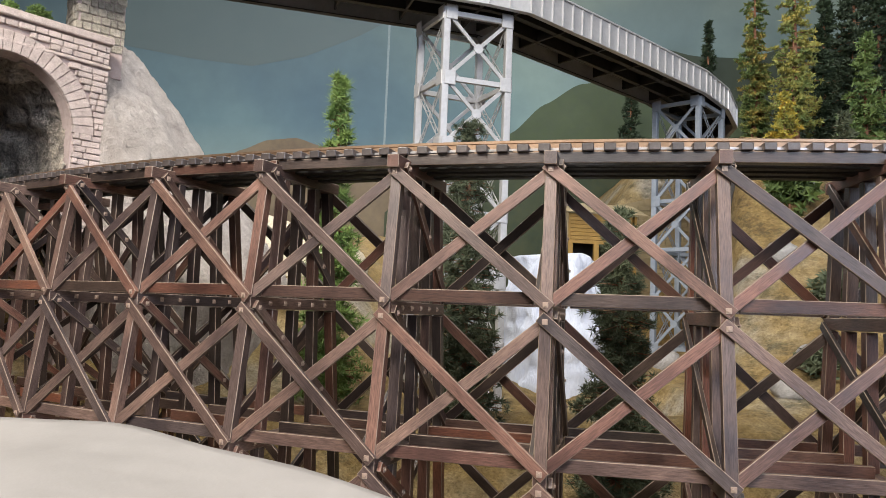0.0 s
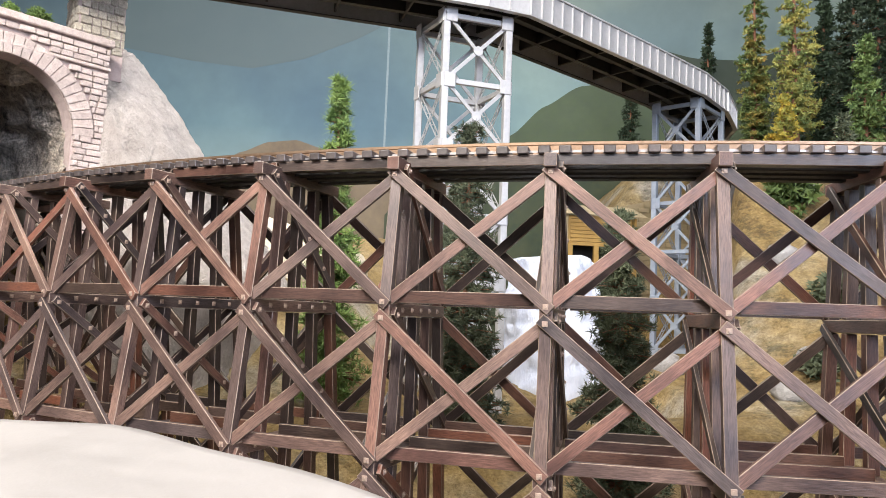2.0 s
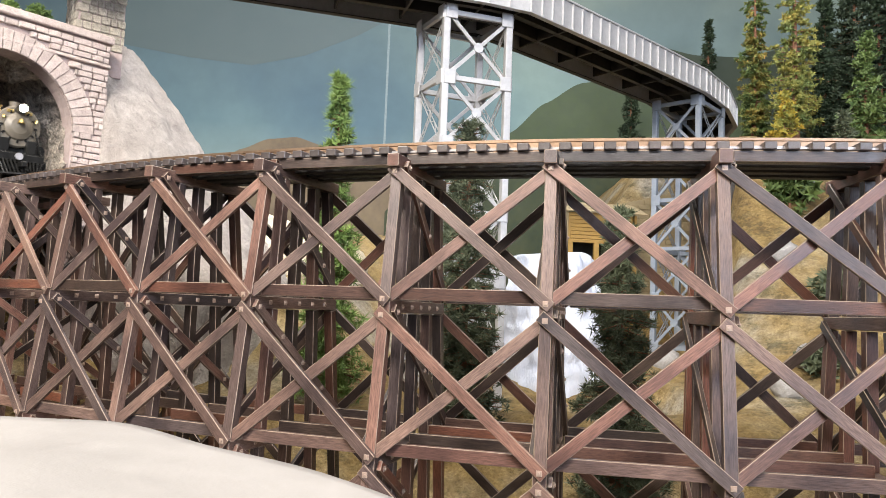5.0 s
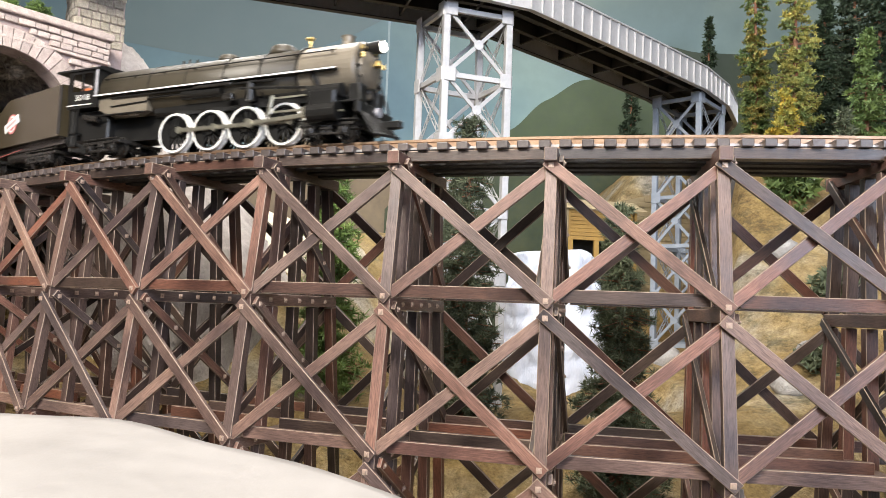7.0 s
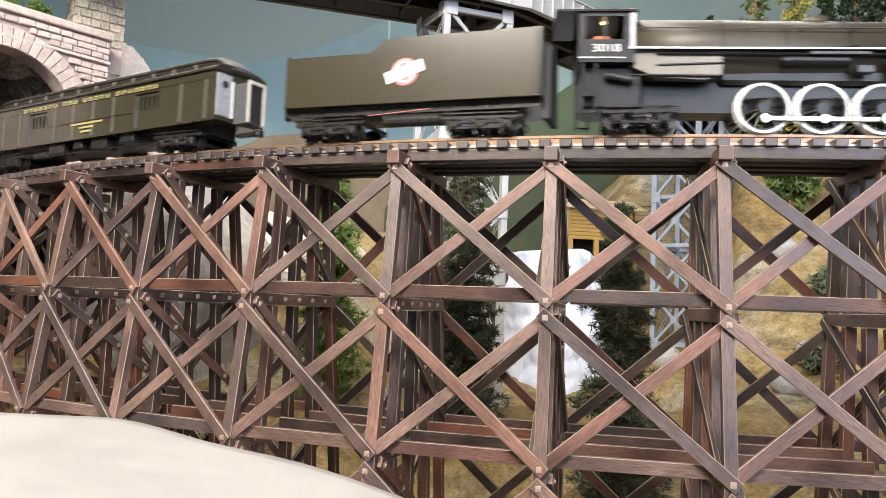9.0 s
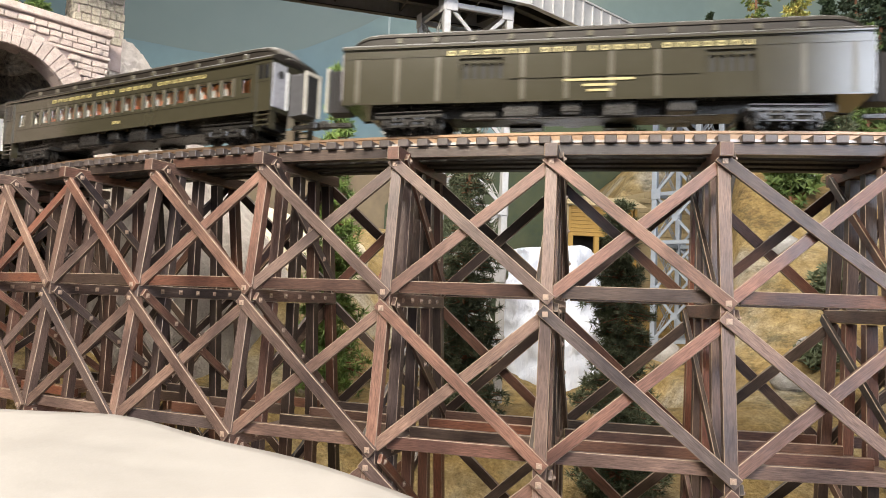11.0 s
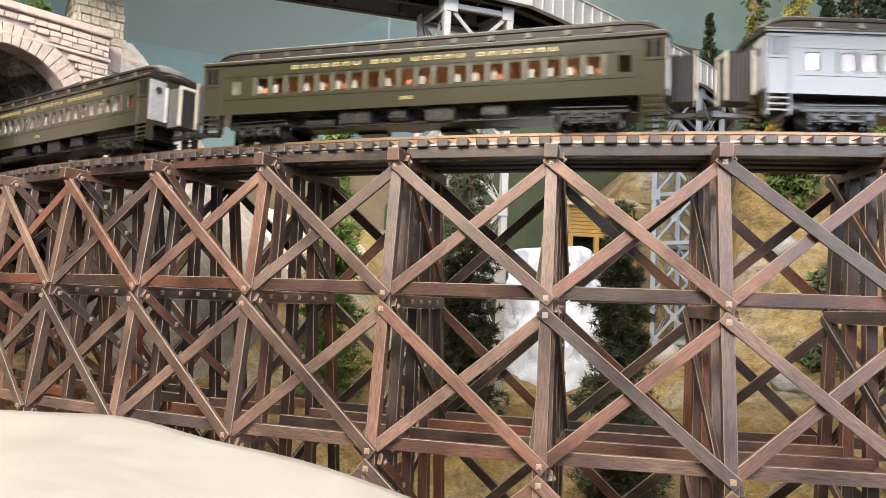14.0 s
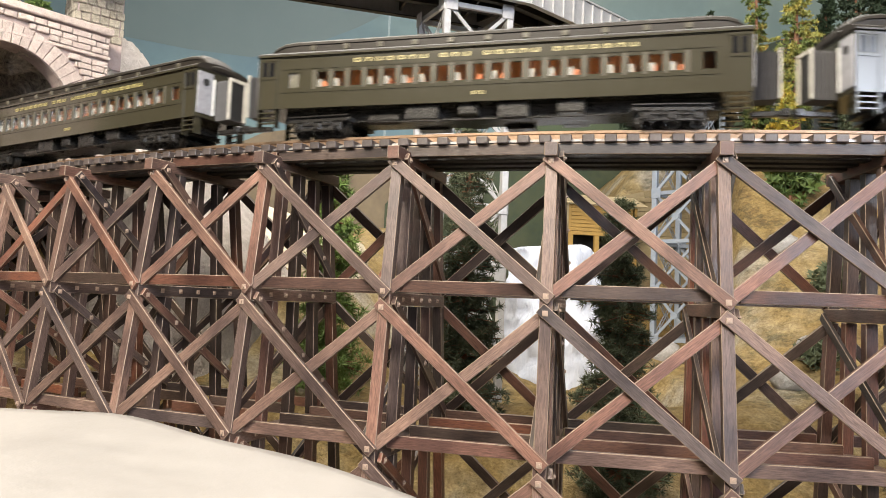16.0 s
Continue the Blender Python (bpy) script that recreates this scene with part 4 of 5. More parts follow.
def rocks():
    gh = ground_height
    boulder("cream_rock", (-0.300, 1.36, 0.015), (0.205, 0.09, 0.155), CREAM, 1.0, "cream plaster rock mound behind the trestle")
    for x, y, r, sd in ((0.74, 1.52, 0.040, 2), (0.70, 1.56, 0.030, 3), (0.63, 1.36, 0.036, 4), (0.56, 1.12, 0.030, 5), (0.50, 1.06, 0.024, 6), (0.90, 1.62, 0.045, 7), (0.44, 1.22, 0.032, 8), (0.33, 1.25, 0.026, 9), (0.46, 1.50, 0.034, 10)):
        boulder("grey_rock", (x, y, gh(x, y) + r * 0.25), (r, r * 0.8, r * 0.8), GREYROCK, sd, "rough grey rock on the ochre slope")


def course_wall(name, m, length, height, block, mat, label, slope=0.0):
    """Courses of small blocks before a solid core; the top may climb along the wall."""
    wl = thing(name, label, "wall", m=m)
    cols = int(length / (block * 2.2))
    w = length / cols
    part("core", prism([(0, 0), (length, 0), (length, height + slope), (0, height)], 0.004, 0.03), mat, wl)
    me = mesh_of("stone_block", box(-w / 2 + 0.0004, w / 2 - 0.0004, -0.001, 0.004, 0.0004, block - 0.0004, 0.0005), mat)
    for j in range(int((height + slope) / block)):
        for i in range(cols):
            x = w * (i + 0.5 + (0.25 if j % 2 else -0.25))
            if (j + 1) * block <= height + slope * x / length and w / 2 <= x <= length - w / 2:
                part("stone_block", me, None, wl, m=pose(x, random.uniform(-0.001, 0.001), j * block))
    return wl


def walls_behind():
    random.seed(21)
    course_wall("retaining_wall", pose(0.395, 1.965, -0.08, 0, 0, 6), 0.34, 0.37, 0.013, RETAIN, "tan coursed stone retaining wall behind the shed", 0.085)
    course_wall("stone_abutment", pose(0.632, 1.60, 0.150, 0, 0, 20), 0.055, 0.165, 0.010, DARKSTONE, "dark coursed stone abutment on the slope")


def foreground():
    bm = bmesh.new()
    nx, ny = 70, 40
    g = []
    for j in range(ny + 1):
        row = []
        for i in range(nx + 1):
            x = -0.75 + 0.95 * i / nx
            edge = 0.452 - 0.050 * smoothstep(-0.21, -0.10, x) - 0.075 * smoothstep(-0.12, 0.10, x)
            crest = -0.0715 - 0.008 * smoothstep(-0.20, -0.08, x) - 0.030 * smoothstep(-0.12, 0.12, x)
            v = j / ny
            y = 0.10 + (edge - 0.10) * min(v / 0.8, 1.0) + 0.02 * max(v - 0.8, 0) / 0.2
            z = crest - 0.016 * (1 - min(v / 0.8, 1.0)) ** 1.5 - 0.17 * (max(v - 0.8, 0) / 0.2) ** 1.6 + 0.0022 * noise.noise((x * 7, y * 9, 1)) - 0.0018 * smoothstep(0.08, 0.0, abs(y - edge + 0.08 + x * 0.1))
            row.append(bm.verts.new((x, y, z)))
        g.append(row)
    for u, v in zip(g, g[1:]):
        for i in range(nx):
            bm.faces.new((u[i], u[i + 1], v[i + 1], v[i]))
    bmesh.ops.recalc_face_normals(bm, faces=bm.faces)
    tagged(new("plaster_bank", mesh_of("plaster_bank", bm, CLOTH, smooth=True)), "smooth off-white plaster bank at the layout's edge", "bank", kind="structure")


portal()
mountain()
stone_tower()
viaduct()
white_rock()
rocks()
shed()
foreground()
trees()
walls_behind()
# ---- the train ----
WHEELS = []      # (object, place on its parent, radius, phase)


def wheelset(parent, x, r, z=None, mat=None, half=0.0165):
    bm = lathe([(-half - 0.004, r * 0.35), (-half - 0.0042, r * 0.8), (-half - 0.0045, r * 0.97), (-half + 0.0002, r), (-half + 0.0006, r * 1.1), (-half + 0.0016, r * 1.1), (-half + 0.002, r * 0.3),
                (half - 0.002, r * 0.3), (half - 0.0016, r * 1.1), (half - 0.0006, r * 1.1), (half - 0.0002, r), (half + 0.0045, r * 0.97), (half + 0.0042, r * 0.8), (half + 0.004, r * 0.35)], 18, "Y")
    for sg in (-1, 1):
        add_rod(bm, (r * 0.5, sg * (half + 0.0030), 0), (r * 0.5, sg * (half + 0.0049), 0), r * 0.16, 6)
        add_rod(bm, (-r * 0.5, sg * (half + 0.0030), 0), (-r * 0.5, sg * (half + 0.0049), 0), r * 0.16, 6)
    at = (x, 0, r if z is None else z)
    ob = part("wheelset", bm, mat or TRUCK, parent, "dark steel wheels on an axle", m=pose(*at))
    WHEELS.append((ob, at, r, random.uniform(0, 6)))
    return ob


def truck(parent, x, axles, pitch, yaw, r=0.0088, name="truck"):
    """A bogie: side frames with equaliser bars, springs and journal boxes; its wheelsets turn."""
    half = (axles - 1) / 2 * pitch
    bm = bmesh.new()
    for sg in (-1, 1):
        y = sg * 0.0255
        add_box(bm, -half - 0.011, half + 0.011, y - 0.0015, y + 0.0015, 0.0135, 0.0165, 0.0004)
        add_box(bm, -half - 0.004, half + 0.004, y - 0.0028, y - 0.0012 if sg < 0 else y + 0.0028, 0.0050, 0.0072, 0.0004)
        for i in range(axles):
            c = -half + i * pitch
            add_box(bm, c - 0.0034, c + 0.0034, y - 0.0036, y + 0.0036, 0.0058, 0.0122, 0.0007)
            add_box(bm, c - 0.0048, c - 0.0034, y - 0.002, y + 0.002, 0.0035, 0.0150)
            add_box(bm, c + 0.0034, c + 0.0048, y - 0.002, y + 0.002, 0.0035, 0.0150)
            add_rod(bm, (c, y + sg * 0.003, 0.009), (c, y + sg * 0.0046, 0.009), 0.0024, 8)
        for i in range(axles - 1):
            c = -half + (i + 0.5) * pitch
            for e in (-0.0028, 0.0028):
                add_rod(bm, (c + e, y, 0.0068), (c + e, y, 0.0140), 0.0021, 7)
            add_box(bm, c - 0.006, c + 0.006, y - 0.003, y + 0.003, 0.0098, 0.0116, 0.0004)
        add_rod(bm, (-half - 0.010, y + sg * 0.002, 0.0185), (half + 0.010, y + sg * 0.002, 0.0185), 0.0009, 6)
    for c in (-half - 0.010, 0.0, half + 0.010):
        add_box(bm, c - 0.0016, c + 0.0016, -0.0255, 0.0255, 0.0135, 0.0172)
    tk = part(name, bm, TRUCK, parent, "black cast bogie with springs and journal boxes", m=pose(x, 0, 0, 0, 0, yaw))
    for i in range(axles):
        wheelset(tk, -half + i * pitch, r)
    return tk


def lettering(parent, words, x0, z, y, h, mat, pitch):
    """A word-shaped row of bars for painted lettering."""
    x = x0
    bm = bmesh.new()
    for n in words:
        for i in range(n):
            w = pitch * 0.66
            k = (i * 7 + n) % 4
            add_box(bm, x, x + w * 0.26, y - 0.0003, y, z, z + h)
            add_box(bm, x + w * 0.74, x + w, y - 0.0003, y, z, z + h)
            if k != 1:
                add_box(bm, x + w * 0.32, x + w * 0.68, y - 0.0003, y, z + h * 0.72, z + h)
            if k != 2:
                add_box(bm, x + w * 0.32, x + w * 0.68, y - 0.0003, y, z, z + h * 0.24)
            x += pitch
        x += pitch * 0.75
    return part("lettering", bm, mat, parent, "gold painted lettering")


HALF, BODY_W = 0.212, 0.0312


def roof_shape(bm, x0, x1, w, z0, rise, seg=14):
    prev = None
    for x in (x0, x1):
        ring = [bm.verts.new((x, w * math.cos(math.pi * i / seg), z0 + rise * math.sin(math.pi * i / seg) ** 0.75)) for i in range(seg + 1)]
        if prev:
            for i in range(seg):
                bm.faces.new((prev[i], prev[i + 1], ring[i + 1], ring[i]))
            bm.faces.new((prev[0], ring[0], ring[seg], prev[seg]))
        bm.faces.new(ring)
        prev = ring
    bmesh.ops.recalc_face_normals(bm, faces=bm.faces)


def car_shell(car, holes, z0, z1, wz0, wz1, ends):
    """Side walls with openings (x ranges), floor and ends, as one body; the belt rails lie on it."""
    bm = bmesh.new()
    inner_x = HALF - ends
    cuts = sorted({-HALF, -HALF + 0.002, HALF - 0.002, HALF} | {round(v, 5) for h in holes for v in h})
    starts = {round(h[0], 5) for h in holes}
    for sg in (-1, 1):
        ya, yb = sorted((sg * BODY_W, sg * (BODY_W - 0.0022)))
        for xa, xb in zip(cuts, cuts[1:]):
            for za, zb in ((z0, z0 + 0.0015), (z0 + 0.0015, wz0), (wz0, wz1), (wz1, z1)):
                if za != wz0 or xa not in starts:
                    add_box(bm, xa, xb, ya, yb, za, zb)
    yi = BODY_W - 0.0022
    for xa, xb in zip(cuts, cuts[1:]):
        add_box(bm, xa, xb, -yi, yi, z0, z0 + 0.0015)
    for xa, xb in ((-HALF, -HALF + 0.002), (HALF - 0.002, HALF)):
        add_box(bm, xa, xb, -yi, yi, z0 + 0.0015, wz0)
        add_box(bm, xa, xb, -yi, yi, wz0, wz1)
        add_box(bm, xa, xb, -yi, yi, wz1, z1)
    bmesh.ops.remove_doubles(bm, verts=bm.verts, dist=1e-5)
    body = part("body", bm, COACH, car, "dark olive painted body")
    for sg in (-1, 1):
        belt = sg * (BODY_W + 0.0006)
        for z, hh in ((wz0 - 0.0035, 0.0012), (wz1 + 0.0022, 0.0009), (z0, 0.0014), (z1 - 0.0012, 0.0014)):
            part("belt_rail", box(-inner_x, inner_x, min(belt, sg * BODY_W), max(belt, sg * BODY_W), z, z + hh), COACH, body)
    return body


def car_ends(car, z0, z1):
    for sg in (-1, 1):
        x = sg * HALF
        a, b = sorted((x, x + sg * 0.0010))
        d = part("end_door", box(a, b, -0.0305, -0.0125, z0 + 0.004, z1 - 0.003, 0.0003), GREYDOOR, car, "pale grey end panel")
        part("porthole", lathe([(-0.0004, 0.0036), (0.0006, 0.0036), (0.0006, 0.0022), (0.0002, 0.0022)], 14, "X", (x + sg * 0.0014, -0.021, z1 - 0.013)), RUBBER, d)
        part("end_door", box(a, b, 0.0125, 0.0305, z0 + 0.004, z1 - 0.003, 0.0003), GREYDOOR, car, "pale grey end panel")
        part("grab_rail", box(min(x, x + sg * 0.002), max(x, x + sg * 0.002), -0.0122, -0.0108, z0 + 0.004, z1 - 0.008), WHITE, car)
        bel = bmesh.new()
        prev = None
        for i in range(13):
            e0 = x + sg * (0.001 + 0.0017 * i)
            g = 0.0098 if i % 2 else 0.0078
            ring = [bel.verts.new((e0, y, z)) for y, z in ((-g, z0 - 0.001), (g, z0 - 0.001), (g, z1 - 0.019 + g), (-g, z1 - 0.019 + g))]
            if prev:
                for j in range(4):
                    bel.faces.new((prev[j], prev[(j + 1) % 4], ring[(j + 1) % 4], ring[j]))
            prev = ring
        bel.faces.new(prev)
        bmesh.ops.recalc_face_normals(bel, faces=bel.faces)
        dia = part("diaphragm", bel, BELLOWS, car, "black folded gangway bellows")
        p0, p1 = x + sg * 0.0215, x + sg * 0.0228
        fp = bmesh.new()
        for ya, yb, za, zb in ((-0.0114, -0.0082, z0 - 0.001, z1 - 0.008), (0.0082, 0.0114, z0 - 0.001, z1 - 0.008), (-0.0082, 0.0082, z1 - 0.011, z1 - 0.008)):
            add_box(fp, min(p0, p1), max(p0, p1), ya, yb, za, zb, 0.0003)
        part("face_plate", fp, PLATE, dia, "cream gangway face plate")
        q0, q1 = x + sg * 0.0207, x + sg * 0.0214
        part("gangway_door", box(min(q0, q1), max(q0, q1), -0.0080, 0.0080, z0, z1 - 0.0112), RUBBER, dia, "black gangway door")
        cp = bmesh.new()
        add_box(cp, min(x, x + sg * 0.026), max(x, x + sg * 0.026), -0.0025, 0.0025, 0.0125, 0.0170, 0.0006)
        add_box(cp, min(x + sg * 0.023, x + sg * 0.031), max(x + sg * 0.023, x + sg * 0.031), -0.0045, 0.0045, 0.0115, 0.0185, 0.0010)
        part("coupler", cp, TRUCK, car)


def car_under(car, seed):
    random.seed(seed)
    part("sill", box(-0.19, 0.19, -0.016, 0.016, 0.0150, 0.0256), TRUCK, car)
    for x, w, d in ((-0.070, 0.030, 0.011), (0.012, 0.026, 0.012), (0.062, 0.022, 0.009), (-0.022, 0.016, 0.008)):
        b = box(x, x + w, -0.027, -0.012, 0.0240 - d, 0.0256, 0.0008)
        for i in range(4):
            add_box(b, x + w * (0.12 + 0.2 * i), x + w * (0.22 + 0.2 * i), -0.0276, -0.027, 0.0240 - d * 0.85, 0.0240)
        part("battery_box", b, TRUCK, car)
        part("battery_box", box(x, x + w, 0.012, 0.027, 0.0240 - d, 0.0256, 0.0008), TRUCK, car)
    part("air_tank", rod((-0.105, -0.020, 0.0155), (-0.076, -0.020, 0.0155), 0.0048, 14), TRUCK, car)
    part("brake_pipe", rod((-0.10, -0.025, 0.0120), (0.10, -0.025, 0.0120), 0.0007, 6), TRUCK, car)


def car_roof(car, z1, mat):
    """Low side roofs with a raised clerestory whose ends curve down over the vestibules."""
    bm = bmesh.new()
    roof_shape(bm, -HALF - 0.001, HALF + 0.001, BODY_W + 0.0014, z1, 0.0085)
    part("roof", bm, mat, car, "dark painted roof")
    mon = bmesh.new()
    secs = [(HALF + 0.002, 0.0150, -0.0005, 0.0030), (HALF - 0.004, 0.0170, 0.0040, 0.0052), (HALF - 0.010, 0.0180, 0.0080, 0.0062), (HALF - 0.018, 0.0186, 0.0106, 0.0068), (HALF - 0.030, 0.0188, 0.0116, 0.0070)]
    secs = [(-x, w, h, c) for x, w, h, c in secs] + secs[::-1]
    prev = None
    for x, w, wall, crown in secs:
        ring = [mon.verts.new((x, w * math.cos(math.pi * i / 12), z1 + 0.0035 + wall + crown * math.sin(math.pi * i / 12) ** 0.8)) for i in range(13)]
        ring = [mon.verts.new((x, w * 0.94, z1 + 0.002))] + [mon.verts.new((x, w * 0.94, z1 + 0.0030 + wall))] + ring + [mon.verts.new((x, -w * 0.94, z1 + 0.0030 + wall)), mon.verts.new((x, -w * 0.94, z1 + 0.002))]
        if prev:
            for i in range(len(ring) - 1):
                mon.faces.new((prev[i], prev[i + 1], ring[i + 1], ring[i]))
        else:
            mon.faces.new(ring)
        prev = ring
    mon.faces.new(prev)
    bmesh.ops.recalc_face_normals(mon, faces=mon.faces)
    cl = part("clerestory", mon, mat, car)
    for sg in (-1, 1):
        part("gutter", box(-HALF, HALF, min(sg * (BODY_W + 0.0010), sg * (BODY_W + 0.0022)), max(sg * (BODY_W + 0.0010), sg * (BODY_W + 0.0022)), z1 - 0.0003, z1 + 0.0011), COACH, car)
    for i in range(11):
        x = -0.165 + 0.033 * i
        part("vent", box(x - 0.0028, x + 0.0028, -0.0196, -0.0172, z1 + 0.0090, z1 + 0.0142, 0.0006), PILASTER, cl, "clerestory vent in olive paled for its sheen")


def coach(seed, label):
    car = thing("passenger_coach", label, "railway coach", "coaches of the train")
    z0, z1, wz0, wz1 = 0.0255, 0.0735, 0.0435, 0.0592
    xs = [-0.176] + [-0.148 + 0.01597 * i for i in range(20)] + [0.180]
    ww = 0.0057
    holes = [(x - ww, x + ww) for x in xs]
    body = car_shell(car, holes, z0, z1, wz0, wz1, 0.023)
    fr = box(-ww, ww, -0.0004, 0.0006, 0, 0.0011)
    add_box(fr, -ww, ww, -0.0004, 0.0006, wz1 - wz0 - 0.0009, wz1 - wz0)
    add_box(fr, -ww, -ww + 0.0008, -0.0004, 0.0006, 0, wz1 - wz0)
    add_box(fr, ww - 0.0008, ww, -0.0004, 0.0006, 0, wz1 - wz0)
    frame_me = mesh_of("window", fr, COACH)
    pane_me = mesh_of("pane", box(-ww + 0.0008, ww - 0.0008, 0.0005, 0.0008, 0.0010, wz1 - wz0 - 0.0008), GLASS)
    blind_me = mesh_of("blind", box(-ww + 0.0008, ww - 0.0008, 0.0010, 0.0014, 0.0065, wz1 - wz0 - 0.0008), PALE_INSET)
    # This low slip stands for a seat headrest and shares the blind's object name.
    headrest_me = mesh_of("blind", box(-ww + 0.0008, -ww + 0.0048, 0.0010, 0.0014, 0.0010, 0.0085), PALE_INSET)
    full_me = mesh_of("blind", box(-ww + 0.0008, ww - 0.0008, 0.0010, 0.0014, 0.0010, wz1 - wz0 - 0.0008), PILASTER)
    random.seed(seed)
    for i, x in enumerate(xs):
        for sg in (-1, 1):
            m = pose(x, sg * (BODY_W - 0.0006), wz0, 0, 0, 0 if sg < 0 else 180)
            w = part("window", frame_me, None, car, m=m)
            p = part("pane", pane_me, None, w, "clear window glass")
            p.visible_shadow = False
            if sg < 0:
                k = random.random()
                if i == 0:
                    part("blind", full_me, None, w, "drawn olive blind")
                elif k < 0.72:
                    part("blind", headrest_me, None, w, "pale headrest low behind the glass")
    pil = mesh_of("pilaster", box(-0.0019, 0.0019, -0.0005, 0, wz0 - 0.001, wz1 + 0.001), PILASTER)
    for i in range(21):
        x = -0.148 - 0.00798 + 0.01597 * i
        part("pilaster", pil, None, body, m=pose(x, -BODY_W, 0))
        part("pilaster", pil, None, body, m=pose(x, BODY_W + 0.0005, 0))
    for x in (-0.2055, -0.1985, 0.1985, 0.2055):
        for sg in (-1, 1):
            part("door_window", box(x - 0.0023, x + 0.0023, *sorted((sg * BODY_W, sg * (BODY_W + 0.0004))), 0.0560, 0.0690, 0.0001), DARKGLASS, car)
    for sx in (-1, 1):
        for sg in (-1, 1):
            y = sg * BODY_W
            dr = bmesh.new()
            for a, b, c, d in ((0.1925, 0.1940, z0, 0.0722), (0.2098, 0.2116, z0, 0.0722), (0.1940, 0.2098, 0.0700, 0.0722), (0.1940, 0.2098, 0.0530, 0.0542), (0.2012, 0.2028, 0.0542, 0.0700)):
                add_box(dr, *sorted((sx * a, sx * b)), *sorted((y, y + sg * 0.0008)), c, d)
            part("vestibule_door", dr, COACH, car)
            st = bmesh.new()
            for i in range(3):
                add_box(st, *sorted((sx * 0.1940, sx * 0.2105)), *sorted((sg * (BODY_W - 0.008 + 0.0025 * i), sg * (BODY_W - 0.001 + 0.0004 * i))), 0.0218 - 0.0048 * i, 0.0230 - 0.0048 * i)
            for x in (0.1930, 0.2100):
                add_box(st, *sorted((sx * x, sx * (x + 0.001))), *sorted((sg * (BODY_W - 0.008), sg * BODY_W)), 0.009, 0.0256)
            part("step", st, COACH, car, "folded metal vestibule steps")
    part("inner_lining", box(-0.186, 0.186, 0.0015, 0.0030, 0.0270, 0.070), CABLIGHT, car, "warm brown interior partition")
    for i in range(16):
        x = -0.150 + 0.0205 * i
        b = box(x, x + 0.0115, -0.0265, -0.0040, 0.0270, 0.0430, 0.001)
        add_box(b, x, x + 0.0034, -0.0265, -0.0040, 0.0430, 0.0510, 0.0008)
        part("seat", b, SEAT, car, "orange upholstered seat")
    part("lamp", box(-0.15, 0.16, -0.0140, -0.0120, 0.0695, 0.0705), GLOW, car, "warm glowing interior lamp strip")
    lettering(car, (7, 3, 5, 7), -0.118, 0.0655, -BODY_W - 0.0002, 0.0036, GOLD, 0.0102)
    lettering(car, (3,), -0.010, 0.0318, -BODY_W - 0.0002, 0.0030, GOLD, 0.0042)
    car_roof(car, z1, ROOF)
    car_ends(car, z0, z1)
    car_under(car, seed)
    truck(car, -0.150, 3, 0.0195, -5.2)
    truck(car, 0.150, 3, 0.0195, 5.2)
    return car


def baggage():
    car = thing("baggage_car", "olive baggage car with two barred sliding doors", "railway car")
    z0, z1, wz0, wz1 = 0.0255, 0.0735, 0.0280, 0.0630
    car_shell(car, [(-0.108, -0.070), (0.090, 0.128)], z0, z1, wz0, wz1, 0.0)
    for sg in (-1, 1):
        for a, b in ((-0.108, -0.070), (0.090, 0.128)):
            y = sg * (BODY_W - 0.0030)
            d = part("sliding_door", box(a, b, y - 0.0008, y + 0.0008, wz0, 0.0455), COACH, car)
            part("door_head", box(a, b, y - 0.0008, y + 0.0008, 0.0592, wz1), COACH, d)
            for i in range(6):
                x = a + (b - a) * (0.02 + 0.19 * i)
                part("window_bar", box(x, x + 0.0030, y - 0.0008, y + 0.0008, 0.0455, 0.0592), COACH, d)
            # A solid black sheet paints the shaded inside between the bars.
            part("pane", box(a, b, y + sg * -0.0024 - 0.0003, y + sg * -0.0024 + 0.0003, 0.0455, 0.0592), RUBBER, d, "black sheet for the shaded inside behind the bars")
        for i in range(12):
            x = -0.198 + 0.036 * i
            if not (-0.112 < x < -0.066 or 0.086 < x < 0.132):
                part("rib", box(x - 0.0022, x + 0.0022, *sorted((sg * BODY_W, sg * (BODY_W + 0.0006))), 0.0262, 0.0650), PILASTER, car)
        part("belt_rail", box(-0.066, 0.086, *sorted((sg * BODY_W, sg * (BODY_W + 0.0010))), 0.0440, 0.0450), COACH, car)
    lettering(car, (7, 3, 5, 7), -0.118, 0.0655, -BODY_W - 0.0009, 0.0042, GOLD, 0.0102)
    for z, w in ((0.0405, 0.056), (0.0360, 0.026), (0.0315, 0.018)):
        part("stencil", box(0.008 - w / 2, 0.008 + w / 2, -BODY_W - 0.0010, -BODY_W - 0.0006, z, z + 0.0020), GOLD, car)
    car_roof(car, z1, ROOF)
    car_ends(car, z0, z1)
    car_under(car, 2)
    truck(car, -0.150, 3, 0.0195, -5.2)
    truck(car, 0.150, 3, 0.0195, 5.2)
    return car


